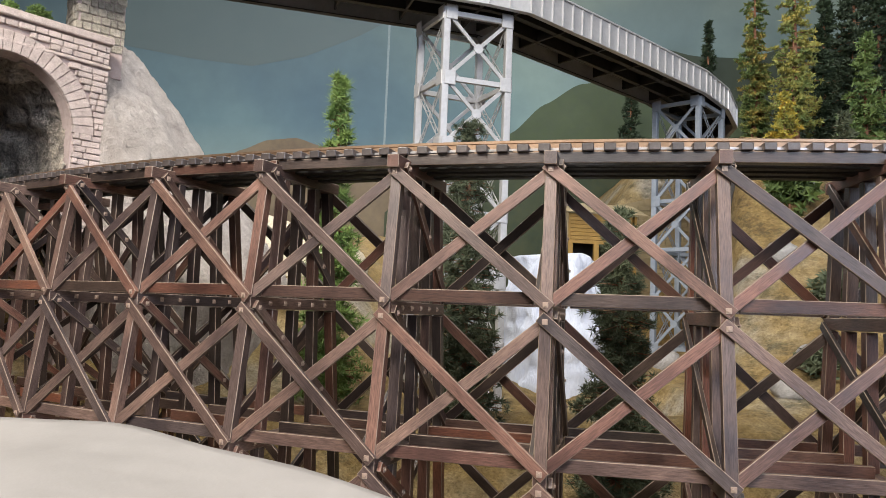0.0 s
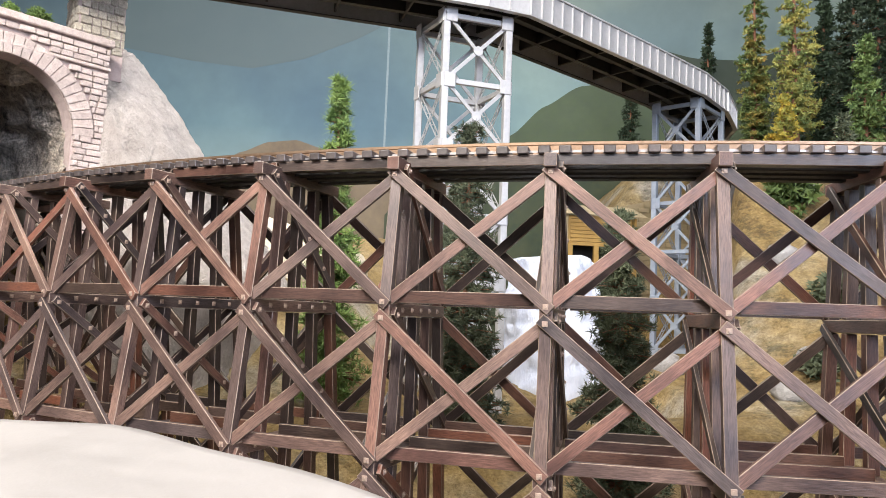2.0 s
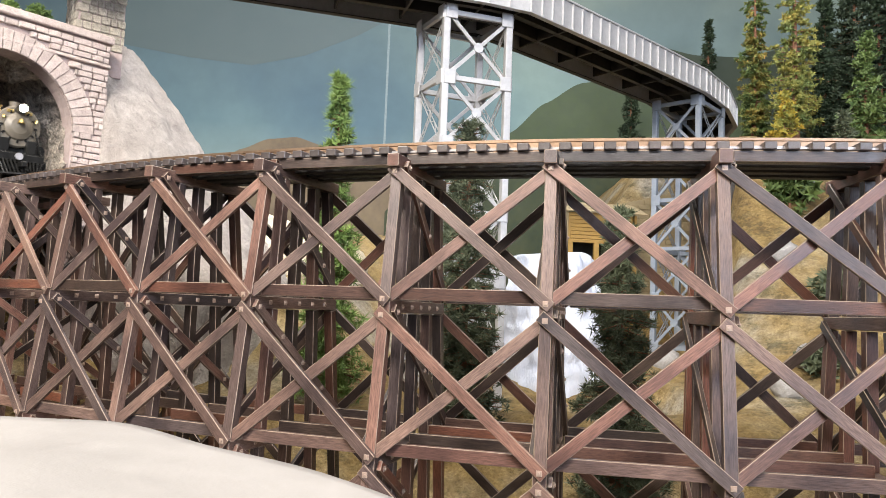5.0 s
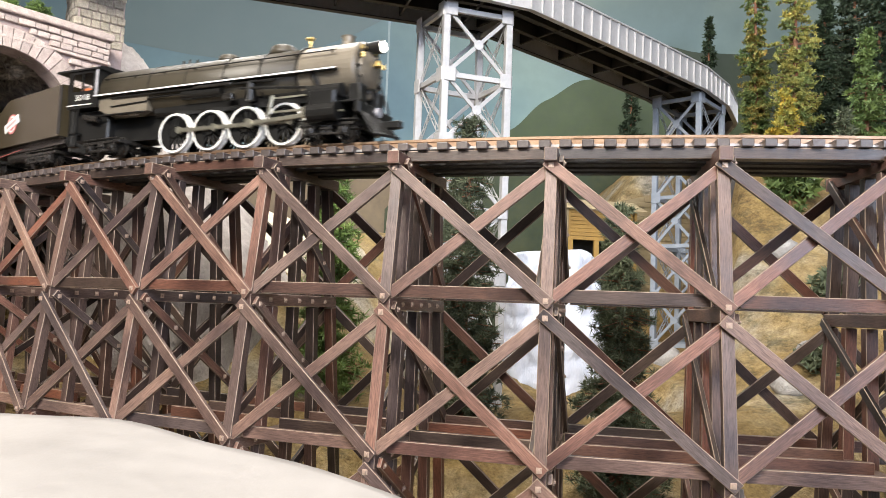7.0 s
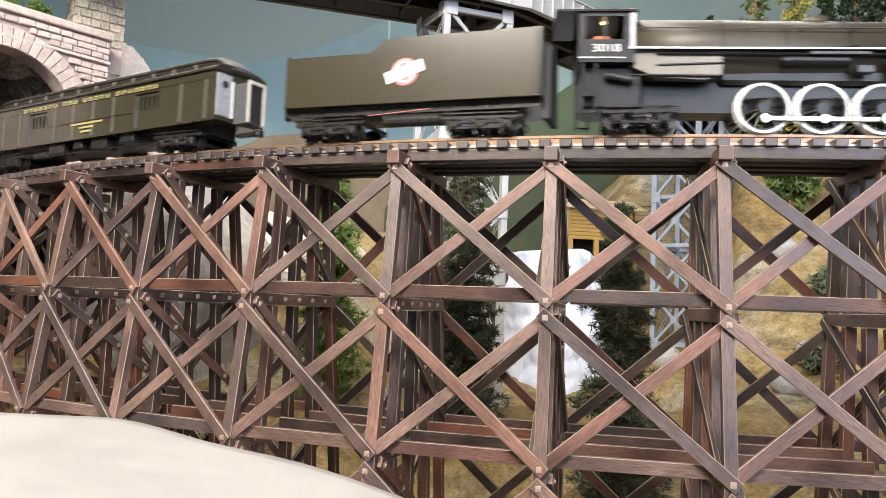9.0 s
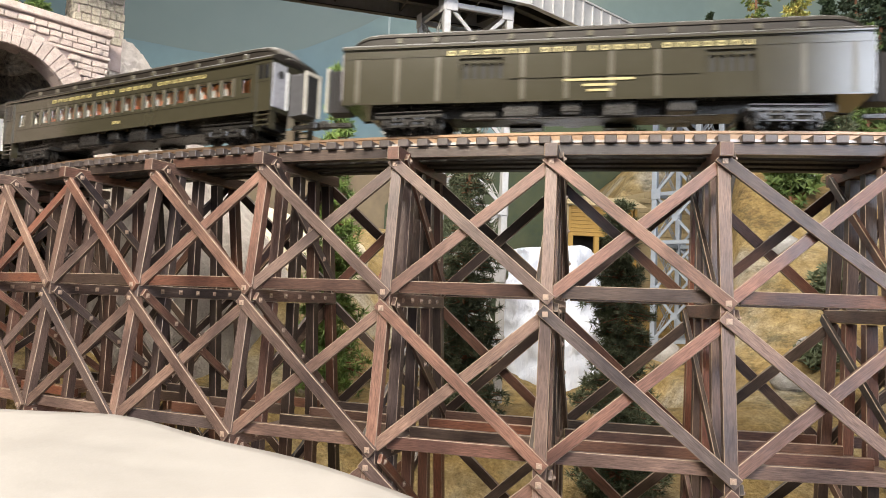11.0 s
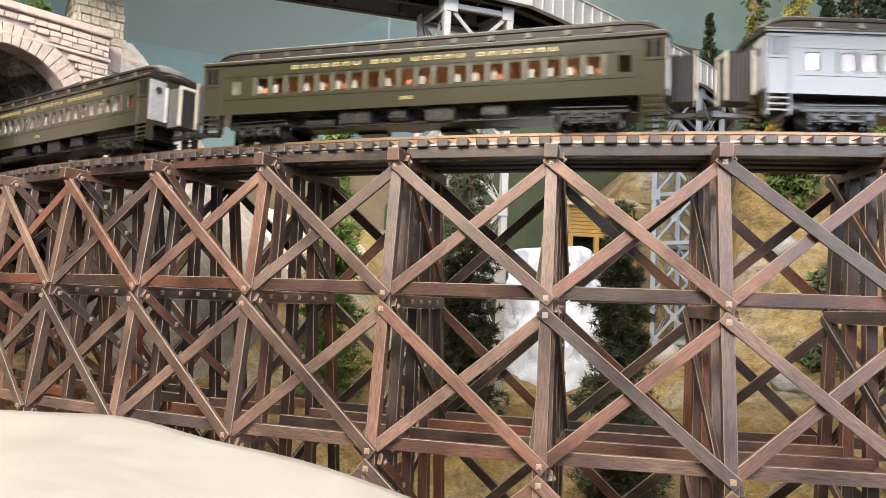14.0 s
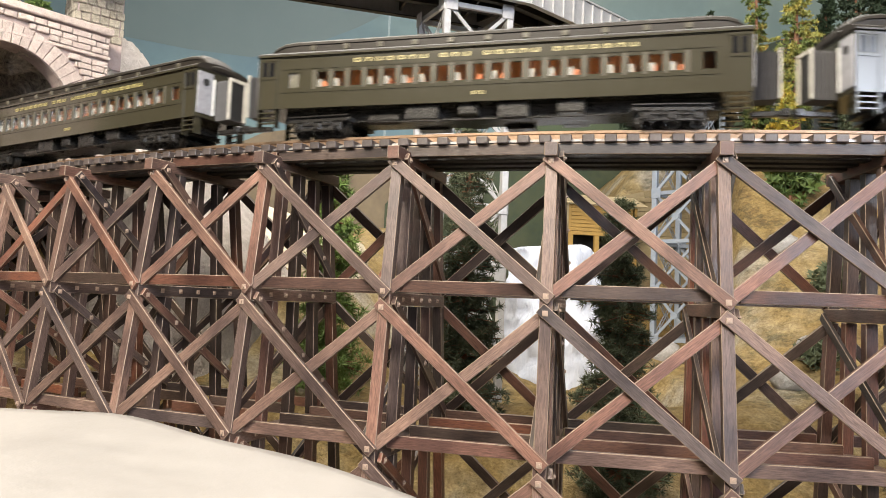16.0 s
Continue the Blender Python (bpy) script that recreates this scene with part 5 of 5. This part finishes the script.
def tender():
    td = thing("tender", "olive-brown locomotive tender with a red and white emblem", "railway tender")
    w, z0 = 0.0305, 0.0300
    side = [(-0.117, z0), (0.119, z0), (0.119, 0.0885), (-0.012, 0.0885), (-0.020, 0.0865), (-0.034, 0.0765), (-0.117, 0.0765)]
    bm = prism(side, -w, w)
    bmesh.ops.bevel(bm, geom=[e for e in bm.edges if abs(e.verts[0].co.y - e.verts[1].co.y) < 1e-5], offset=0.0009, segments=2, affect="EDGES")
    part("tank", bm, TENDER, td)
    part("coal_load", box(-0.005, 0.100, -0.026, 0.026, 0.0870, 0.0905, 0.002), RUBBER, td)
    for sg in (-1, 1):
        part("corner_strip", box(0.1135, 0.1190, *sorted((sg * w, sg * (w + 0.0006))), z0 + 0.002, 0.0860), LOCO, td)
        part("edge_moulding", box(-0.117, 0.119, *sorted((sg * w, sg * (w + 0.0007))), z0, z0 + 0.0015), TENDER, td)
    part("front_apron", box(0.119, 0.1245, -0.019, 0.019, z0 - 0.016, 0.074), RUBBER, td)
    part("deck_frame", box(-0.118, 0.118, -0.024, 0.024, 0.0225, 0.0300), TRUCK, td)
    e = part("emblem", lathe([(0, 0.0122), (-0.0004, 0.0122)], 28, "Y", (-0.0005, -w - 0.0001, 0.0570)), RED, td, "round red emblem with a white bar")
    part("emblem_ring", lathe([(0, 0.0100), (-0.0007, 0.0100)], 28, "Y", (-0.0005, -w - 0.0001, 0.0570)), WHITE, e)
    part("emblem_disc", lathe([(0, 0.0080), (-0.0009, 0.0080)], 28, "Y", (-0.0005, -w - 0.0001, 0.0570)), RED, e)
    part("emblem_bar", box(-0.0178, 0.0178, -0.0012, -0.0001, -0.0052, 0.0052), WHITE, e, m=pose(-0.0005, -w - 0.0001, 0.0570, 0, -18, 0))
    part("emblem_line", box(-0.0125, 0.0125, -0.0014, -0.0012, -0.0018, 0.0016), plain("emblem_text", (0.38, 0.30, 0.29), 0.5), e, m=pose(-0.0005, -w - 0.0001, 0.0570, 0, -18, 0))
    part("hatch", lathe([(0, 0.009), (0.002, 0.009), (0.003, 0.006)], 18, "Z", (-0.085, 0, 0.0765)), TENDER, td)
    part("ladder", box(-0.1185, -0.1172, -0.026, -0.018, 0.020, 0.080), TRUCK, td)
    part("cable", rod((-0.036, -0.027, 0.0205), (0.022, -0.027, 0.0245), 0.0004, 6), RED, td, "thin red cable under the frame")
    part("air_tank", rod((-0.022, -0.018, 0.018), (0.030, -0.018, 0.018), 0.006, 14), TRUCK, td)
    truck(td, -0.072, 3, 0.0225, -2.5, 0.0085)
    truck(td, 0.066, 3, 0.0225, 2.5, 0.0085)
    return td


DRIVER_R = 0.0202
DRIVER_X = (-0.0668, -0.0223, 0.0223, 0.0668)
CRANK = 0.0090


def driver_mesh():
    r, h = DRIVER_R, 0.0165
    bm = bmesh.new()
    for sg in (-1, 1):
        y0, y1 = sg * h, sg * (h + 0.0045)
        for i in range(14):
            w = 2 * math.pi * i / 14
            c, s = math.cos(w), math.sin(w)
            add_rod(bm, (c * r * 0.18, (y0 + y1) / 2, s * r * 0.18), (c * r * 0.86, (y0 + y1) / 2, s * r * 0.86), 0.0011, 5)
        add_rod(bm, (0, y0, 0), (0, y1 + sg * 0.0006, 0), r * 0.24, 16)
        add_rod(bm, (CRANK, y0, 0), (CRANK, y1 + sg * 0.0008, 0), r * 0.17, 12)
        # counterweight opposite the crank
        seg = [(math.cos(w) * r * 0.84, math.sin(w) * r * 0.84) for w in [math.pi * (0.66 + 0.68 * i / 8) for i in range(9)]]
        q = prism(seg, min(y0, y1) + 0.0008, max(y0, y1) - 0.0004)
        me = bpy.data.meshes.new("tmp")
        q.to_mesh(me)
        q.free()
        bm.from_mesh(me)
        bpy.data.meshes.remove(me)
        ring = lathe([(min(y0, y1), r * 0.82), (min(y0, y1), r * 0.90), (max(y0, y1), r * 0.90), (max(y0, y1), r * 0.82)], 36, "Y")
        ring.faces.ensure_lookup_table()
        bmesh.ops.delete(ring, geom=[f for f in ring.faces if len(f.verts) > 4], context="FACES_ONLY")
        me = bpy.data.meshes.new("tmp")
        ring.to_mesh(me)
        ring.free()
        bm.from_mesh(me)
        bpy.data.meshes.remove(me)
    add_rod(bm, (0, -h, 0), (0, h, 0), 0.003, 10)
    return mesh_of("driving_wheel", bm, LOCO)


def tyre_mesh(sg):
    r, h = DRIVER_R, 0.0165
    prof = [(sg * (h - 0.0010), r * 0.895), (sg * (h - 0.0010), r * 1.06), (sg * h, r * 1.06), (sg * (h + 0.0004), r), (sg * (h + 0.0049), r * 0.995), (sg * (h + 0.0049), r * 0.895)]
    ring = lathe(prof, 40, "Y")
    bmesh.ops.delete(ring, geom=[f for f in ring.faces if len(f.verts) > 4], context="FACES_ONLY")
    bmesh.ops.recalc_face_normals(ring, faces=ring.faces)
    return mesh_of("tyre", ring, WHITE)


RODSETS = []     # (object, side)


def locomotive():
    lo = thing("steam_locomotive", "black and olive eight-coupled steam locomotive with white tyres", "locomotive")
    ax = 0.0690
    part("boiler", lathe([(-0.172, 0.0285), (-0.10, 0.0285), (-0.06, 0.0278), (0.082, 0.0266)], 40, "X", (0, 0, ax)), BOILER, lo, "dark olive boiler jacket", smooth=True)
    for x in (-0.10, -0.052, -0.004, 0.040, 0.0815):
        part("boiler_band", lathe([(x, 0.0250), (x, 0.0289 if x < -0.06 else 0.0281), (x + 0.0012, 0.0289 if x < -0.06 else 0.0280), (x + 0.0012, 0.0240)], 40, "X", (0, 0, ax)), LOCO, lo)
    part("smokebox", lathe([(0.0828, 0.0266), (0.138, 0.0266)], 40, "X", (0, 0, ax)), GRAPHITE, lo, "tan graphite smokebox", smooth=False)
    fr = part("smokebox_front", lathe([(0.1382, 0.0268), (0.1410, 0.0268), (0.1430, 0.0250), (0.1435, 0.0180), (0.1460, 0.0165), (0.1490, 0.010), (0.1500, 0.002)], 36, "X", (0, 0, ax)), GRAPHITE, lo, "silver-grey smokebox door")
    for i in range(12):
        w = 2 * math.pi * i / 12
        part("door_clamp", box(0.1420, 0.1455, -0.0012, 0.0012, 0.0175, 0.0215, 0.0004), LOCO, fr, m=Matrix.Translation((0, 0, ax)) @ Matrix.Rotation(w, 4, "X"))
    hl = part("headlight", lathe([(0.1420, 0.0055), (0.1560, 0.0062), (0.1575, 0.0062)], 20, "X", (0, 0, ax + 0.0215)), LOCO, lo)
    part("lens", lathe([(0.1576, 0.0052), (0.1582, 0.0048)], 20, "X", (0, 0, ax + 0.0215)), LAMP, hl, "glowing headlight lens")
    part("bell", lathe([(0, 0.0042), (0.0015, 0.0034), (0.005, 0.0022), (0.006, 0.0006)], 16, "Z", (0.1530, 0, ax + 0.003)), BRASS, lo, "brass bell")
    for sg in (-1, 1):
        part("number_board", box(0.1400, 0.1450, sg * 0.0105 - 0.004, sg * 0.0105 + 0.004, ax + 0.0165, ax + 0.0205, 0.0004), BRASS, lo)
        part("marker_lamp", lathe([(0, 0.0017), (0.0036, 0.0017), (0.0045, 0.0008)], 10, "Z", (0.1480, sg * 0.019, ax + 0.007)), BRASS, lo, "brass marker lamp")
    top = ax + 0.0258
    part("chimney", lathe([(-0.001, 0.0068), (0.004, 0.0056), (0.0085, 0.0060), (0.0095, 0.0066), (0.0095, 0.0045), (0.004, 0.0045)], 20, "Z", (0.120, 0, top)), GRAPHITE, lo)
    part("sand_dome", lathe([(-0.002, 0.0150), (0.002, 0.0135), (0.0065, 0.0120), (0.0085, 0.0085), (0.009, 0.002)], 24, "Z", (0.047, 0, top)), BOILER, lo, smooth=True)
    part("steam_dome", lathe([(-0.002, 0.0125), (0.0015, 0.0105), (0.0045, 0.0095), (0.006, 0.006), (0.0062, 0.002)], 24, "Z", (-0.020, 0, top + 0.001)), BOILER, lo, smooth=True)
    for x, h in ((-0.070, 0.005), (-0.078, 0.0045), (-0.06, 0.004)):
        part("safety_valve", rod((x, -0.003, top), (x, -0.003, top + h + 0.002), 0.0014, 8), TRUCK, lo)
    part("whistle", rod((0.082, -0.006, top), (0.082, -0.006, top + 0.009), 0.0010, 8), BRASS, lo)
    part("whistle_cap", box(0.0785, 0.0855, -0.009, -0.004, top + 0.0085, top + 0.0110, 0.0005), BRASS, lo)
    # running boards
    for sg in (-1, 1):
        ya, yb = sorted((sg * 0.0200, sg * 0.0315))
        part("running_board", box(-0.172, 0.128, ya, yb, 0.0638, 0.0652), LOCO, lo)
        ya, yb = sorted((sg * 0.0315, sg * 0.0323))
        part("board_edge", box(-0.172, 0.128, ya, yb, 0.0638, 0.0652), WHITE, lo, "white-painted running board edge")
        part("handrail", rod((-0.165, sg * 0.0285, 0.0820), (0.125, sg * 0.0285, 0.0820), 0.0006, 6), LOCO, lo)
        for i in range(8):
            x = -0.16 + 0.040 * i
            part("stanchion", rod((x, sg * 0.0235, 0.0815), (x, sg * 0.0289, 0.0820), 0.0008, 6), LOCO, lo)
        pipes = bmesh.new()
        for a, b, r in (((-0.15, 0.0285, 0.0610), (0.06, 0.0285, 0.0610), 0.0012), ((-0.10, 0.0275, 0.0570), (-0.01, 0.0275, 0.0570), 0.0009), ((0.0, 0.0270, 0.0680), (0.047, 0.0180, 0.0840), 0.0009), ((0.0, 0.0270, 0.0680), (-0.025, 0.0285, 0.0640), 0.0009), ((0.02, 0.0285, 0.056), (0.098, 0.0285, 0.050), 0.0014), ((0.1, 0.026, 0.064), (0.108, 0.022, 0.044), 0.0030)):
            add_rod(pipes, (a[0], a[1] * sg, a[2]), (b[0], b[1] * sg, b[2]), r, 8)
        part("pipe_run", pipes, LOCO, lo)
        part("air_pump", rod((0.030, sg * 0.0255, 0.044), (0.030, sg * 0.0255, 0.062), 0.0048, 12), LOCO, lo)
        part("air_tank", rod((-0.055, sg * 0.0240, 0.0570), (-0.005, sg * 0.0240, 0.0570), 0.0050, 14), LOCO, lo)
        part("cooler", box(-0.035, 0.010, *sorted((sg * 0.0290, sg * 0.0310)), 0.0600, 0.0630, 0.0005), TRUCK, lo)
        part("valve_box", box(0.0, 0.012, *sorted((sg * 0.024, sg * 0.031)), 0.046, 0.052, 0.0006), TRUCK, lo)
        # firebox side and ash pan
        fb = prism([(-0.168, 0.0635), (-0.100, 0.0635), (-0.100, 0.0450), (-0.112, 0.0405), (-0.150, 0.0420), (-0.168, 0.0500)], *sorted((sg * 0.0200, sg * 0.0275)))
        part("firebox_side", fb, GRAPHITE, lo, "tan firebox side sheet")
        part("firebox_rail", rod((-0.150, sg * 0.0280, 0.0520), (-0.100, sg * 0.0280, 0.0540), 0.0009, 6), LOCO, lo)
        part("firebox_step", box(-0.170, -0.102, *sorted((sg * 0.0275, sg * 0.0300)), 0.0425, 0.0440, 0.0004), LOCO, lo)
    part("frame_plate", box(-0.175, 0.135, -0.012, 0.012, 0.018, 0.046), LOCO, lo)
    part("belly", box(-0.100, 0.120, -0.0190, 0.0190, 0.0400, 0.0600, 0.003), LOCO, lo)
    # cab
    cab = bmesh.new()
    for sg in (-1, 1):
        ya, yb = sorted((sg * 0.0310, sg * 0.0292))
        for x0, x1, z0, z1 in ((-0.212, -0.168, 0.0530, 0.0715), (-0.212, -0.168, 0.0905, 0.0945), (-0.212, -0.2065, 0.0715, 0.0905), (-0.1760, -0.168, 0.0715, 0.0905), (-0.1925, -0.1905, 0.0715, 0.0905)):
            add_box(cab, x0, x1, ya, yb, z0, z1)
    add_box(cab, -0.1700, -0.1680, -0.0292, 0.0292, 0.053, 0.0945)
    add_box(cab, -0.212, -0.168, -0.0292, 0.0292, 0.053, 0.0550)
    c = part("cab", cab, LOCO, lo)
    part("backhead", box(-0.1740, -0.1702, -0.024, 0.024, 0.056, 0.088), CABLIGHT, c, "warm-lit cab interior")
    part("cab_seat", box(-0.200, -0.186, -0.0270, -0.0150, 0.056, 0.0765, 0.002), SEAT, c)
    part("cab_lamp", lathe([(0, 0.002), (0.0015, 0.002)], 10, "Z", (-0.190, -0.012, 0.0915)), GLOW, c, "small warm cab lamp")
    rf = bmesh.new()
    roof_shape(rf, -0.230, -0.166, 0.0330, 0.0938, 0.0062)
    part("cab_roof", rf, LOCO, lo)
    part("cab_line", box(-0.212, -0.176, -0.0318, -0.0311, 0.0560, 0.0570), WHITE, lo)
    part("cab_underframe", box(-0.208, -0.160, -0.0215, 0.0215, 0.0180, 0.0530, 0.002), LOCO, lo)
    for sg in (-1, 1):
        st = box(-0.209, -0.197, *sorted((sg * 0.0230, sg * 0.0300)), 0.0120, 0.0135)
        add_box(st, -0.209, -0.197, *sorted((sg * 0.0230, sg * 0.0300)), 0.0260, 0.0275)
        add_box(st, -0.209, -0.2075, *sorted((sg * 0.0280, sg * 0.0300)), 0.0120, 0.0530)
        add_box(st, -0.1985, -0.197, *sorted((sg * 0.0280, sg * 0.0300)), 0.0120, 0.0530)
        part("cab_step", st, LOCO, lo)
        part("injector", rod((-0.190, sg * 0.0265, 0.0440), (-0.168, sg * 0.0265, 0.0400), 0.0032, 10), TRUCK, lo)
    part("cab_post", box(-0.1715, -0.1680, -0.0316, -0.0310, 0.0640, 0.0945), GREYDOOR, lo)
    cu = bpy.data.curves.new("number", "FONT")
    cu.body, cu.size, cu.extrude, cu.align_x = "3018", 0.0088, 0.0001, "CENTER"
    tmp = new("number", cu)
    bpy.context.view_layer.update()
    me = bpy.data.meshes.new_from_object(tmp.evaluated_get(bpy.context.evaluated_depsgraph_get()))
    bpy.data.objects.remove(tmp)
    me.materials.clear()
    me.materials.append(WHITE)
    n = part("cab_number", me, None, lo, "white painted cab number", m=pose(-0.190, -0.0313, 0.0615, 90, 0, 0) @ Matrix.Diagonal((1.28, 1, 1, 1)))
    # cylinders, pilot
    for sg in (-1, 1):
        y = sg * 0.0310
        cy = bmesh.new()
        add_rod(cy, (0.1020, y, 0.0250), (0.1330, y, 0.0250), 0.0085, 20)
        add_box(cy, 0.1030, 0.1320, *sorted((sg * 0.012, sg * 0.0375)), 0.0250, 0.0440, 0.002)
        add_rod(cy, (0.1000, sg * 0.0295, 0.0440), (0.1350, sg * 0.0295, 0.0440), 0.0062, 18)
        part("cylinder", cy, LOCO, lo)
        part("guide_bar", box(0.0600, 0.1022, sg * 0.0285 - 0.001, sg * 0.0285 + 0.001, 0.0285, 0.0305), RODS, lo)
        part("valve_link", box(0.0520, 0.0555, sg * 0.0285 - 0.0012, sg * 0.0285 + 0.0012, 0.026, 0.046, 0.0006), RODS, lo, m=pose(0, 0, 0, 0, 12, 0) @ pose(-0.006, 0, 0.011))
        part("radius_rod", box(0.0560, 0.1030, sg * 0.0275 - 0.0007, sg * 0.0275 + 0.0007, 0.0425, 0.0440), RODS, lo)
    pl = bmesh.new()
    add_box(pl, 0.128, 0.1500, -0.0290, 0.0290, 0.0330, 0.0350, 0.0005)
    add_box(pl, 0.1480, 0.1540, -0.0300, 0.0300, 0.0230, 0.0330, 0.0008)
    for i in range(13):
        y = -0.0270 + 0.0045 * i
        part("pilot_bar", rod((0.1540, y, 0.0240), (0.176 - abs(y) * 0.45, y * 0.82, 0.0050), 0.0011, 6), LOCO, lo)
    add_rod(pl, (0.1640, -0.0235, 0.0045), (0.1770, 0, 0.0045), 0.0014, 6)
    add_rod(pl, (0.1640, 0.0235, 0.0045), (0.1770, 0, 0.0045), 0.0014, 6)
    add_box(pl, 0.1540, 0.1800, -0.0035, 0.0035, 0.0130, 0.0200, 0.001)
    for sg in (-1, 1):
        part("front_brace", rod((0.142, sg * 0.020, 0.068), (0.152, sg * 0.026, 0.034), 0.0012, 6), LOCO, lo)
        part("air_pump", box(0.1360, 0.1490, sg * 0.016 - 0.006, sg * 0.016 + 0.006, 0.0345, 0.0520, 0.001), LOCO, lo)
        st = box(0.1460, 0.1520, *sorted((sg * 0.024, sg * 0.031)), 0.0080, 0.0095)
        add_box(st, 0.1460, 0.1520, *sorted((sg * 0.024, sg * 0.031)), 0.0160, 0.0175)
        add_box(st, 0.1465, 0.1475, *sorted((sg * 0.024, sg * 0.0255)), 0.0080, 0.0330)
        part("pilot_step", st, LOCO, lo)
    part("pilot", pl, LOCO, lo, "black barred pilot with a front deck")
    part("pilot_lamp", lathe([(0.1545, 0.0045), (0.1575, 0.0045)], 16, "X", (0, 0, 0.0290)), GREYDOOR, lo)
    # trucks and wheels
    truck(lo, 0.1160, 2, 0.0340, 4.0, 0.0092, "leading_truck")
    truck(lo, -0.1600, 2, 0.0360, -5.0, 0.0105, "trailing_truck")
    dm, tms = driver_mesh(), [tyre_mesh(sg) for sg in (-1, 1)]
    for x in DRIVER_X:
        w = part("driving_wheel", dm, None, lo, "black spoked driving wheels", m=pose(x, 0, DRIVER_R))
        for tm in tms:
            part("tyre", tm, None, w, "white-painted tyre")
        WHEELS.append((w, (x, 0, DRIVER_R), DRIVER_R, None))
    for sg in (-1, 1):
        bm = bmesh.new()
        for x in DRIVER_X:
            add_rod(bm, (x, sg * 0.0222, 0), (x, sg * 0.0252, 0), 0.0036, 12)
        add_box(bm, DRIVER_X[0], DRIVER_X[-1], *sorted((sg * 0.0225, sg * 0.0246)), -0.0019, 0.0019, 0.0004)
        RODSETS.append((part("side_rod", bm, RODS, lo, "polished side rod", m=pose(0, 0, DRIVER_R)), "side"))
        mr = bmesh.new()
        add_rod(mr, (0, sg * 0.0254, 0), (0, sg * 0.0284, 0), 0.0044, 12)
        add_box(mr, 0, 0.066, *sorted((sg * 0.0256, sg * 0.0276)), -0.0020, 0.0020, 0.0004)
        add_rod(mr, (0.066, sg * 0.0254, 0), (0.066, sg * 0.0284, 0), 0.0030, 10)
        RODSETS.append((part("main_rod", mr, RODS, lo, "polished main rod", m=pose(DRIVER_X[2], 0, DRIVER_R)), "main"))
        ch = box(-0.005, 0.005, *sorted((sg * 0.0265, sg * 0.0305)), -0.0035, 0.0070, 0.0008)
        add_rod(ch, (0.004, sg * 0.0300, 0), (0.040, sg * 0.0300, 0), 0.0010, 8)
        RODSETS.append((part("crosshead", ch, RODS, lo, m=pose(0.08, 0, DRIVER_R)), "cross"))
    return lo


def embankment():
    """Roadbed inside the hill and beyond the trestle."""
    for name, s0, s1, w, z0, lab in (("roadbed", 0.352, 2.75, 0.06, -0.36, "plain plaster embankment under the track"), ("roadbed", -5.85, -1.17, 0.05, 0.08, "track roadbed inside the tunnel")):
        bm = bmesh.new()
        prev = None
        for i in range(41):
            s = s0 + (s1 - s0) * i / 40
            ring = [bm.verts.new(track(s, o, z)[0]) for o, z in ((-w, z0), (w, z0), (w, 0.1318), (-w, 0.1318))]
            if prev:
                for j in range(4):
                    bm.faces.new((prev[j], prev[(j + 1) % 4], ring[(j + 1) % 4], ring[j]))
            else:
                bm.faces.new(ring)
            prev = ring
        bm.faces.new(prev)
        bmesh.ops.recalc_face_normals(bm, faces=bm.faces)
        tagged(new(name, mesh_of(name, bm, CLOTH)), lab, "embankment", kind="structure")


embankment()
ENGINE = locomotive()
TENDER_CAR = tender()
CARS = [baggage(), coach(41, "dark olive heavyweight passenger coach with lit windows")]
for _ in range(3):
    old = CARS[1]
    first = [o for o in old.children_recursive if o.name.startswith("wheelset")]
    twin = copy_thing(old, Matrix.Identity(4))
    fresh = [o for o in twin.children_recursive if o.name.startswith("wheelset")]
    known = {w[0].name: w for w in WHEELS}
    for a, b in zip(first, fresh):
        _, at, r, ph = known[a.name]
        WHEELS.append((b, at, r, ph))
    CARS.append(twin)


def travel(t):
    """How far the rear driving axle has come along the track."""
    return -0.2234 + (0.2707 if t < 9.0 else 0.2750) * (t - 9.0)


def on_track(s, reach):
    a, b = track(s - reach)[0], track(s + reach)[0]
    d = b - a
    return Matrix.Translation((a + b) / 2) @ Matrix.Rotation(math.atan2(d.y, d.x), 4, "Z")


def motions():
    steps = [i * 0.2 for i in range(81)]
    for ob, off, reach in [(ENGINE, 0.0668, 0.055), (TENDER_CAR, -0.2860, 0.066)] + [(c, -0.6826 - 0.487 * i, 0.150) for i, c in enumerate(CARS)]:
        walk(ob, [(t, on_track(travel(t) + off, reach)) for t in steps])
    ticks = [i / 30 for i in range(481)]
    for ob, at, r, ph in WHEELS:
        # the driving wheels' cranks stand straight down at nine seconds
        rows = []
        for t in (ticks if r < 0.015 else ticks[::2]):
            if ph is None:
                turn = math.pi / 2 + (travel(t) - travel(9.0)) / r - 0.07
            else:
                turn = ph + travel(t) / r
            rows.append((t, pose(*at) @ Matrix.Rotation(turn, 4, "Y")))
        walk(ob, rows)
    for ob, kind in RODSETS:
        rows = []
        for t in ticks:
            w = math.pi / 2 + (travel(t) - travel(9.0)) / DRIVER_R - 0.07
            px, pz = CRANK * math.cos(w), -CRANK * math.sin(w)
            if kind == "side":
                m = pose(px, 0, DRIVER_R + pz)
            else:
                lean = math.asin((0.0250 - DRIVER_R - pz) / 0.066)
                if kind == "main":
                    m = pose(DRIVER_X[2] + px, 0, DRIVER_R + pz) @ Matrix.Rotation(-lean, 4, "Y")
                else:
                    m = pose(DRIVER_X[2] + px + 0.066 * math.cos(lean), 0, 0.0250)
            rows.append((t, m))
        walk(ob, rows)


motions()
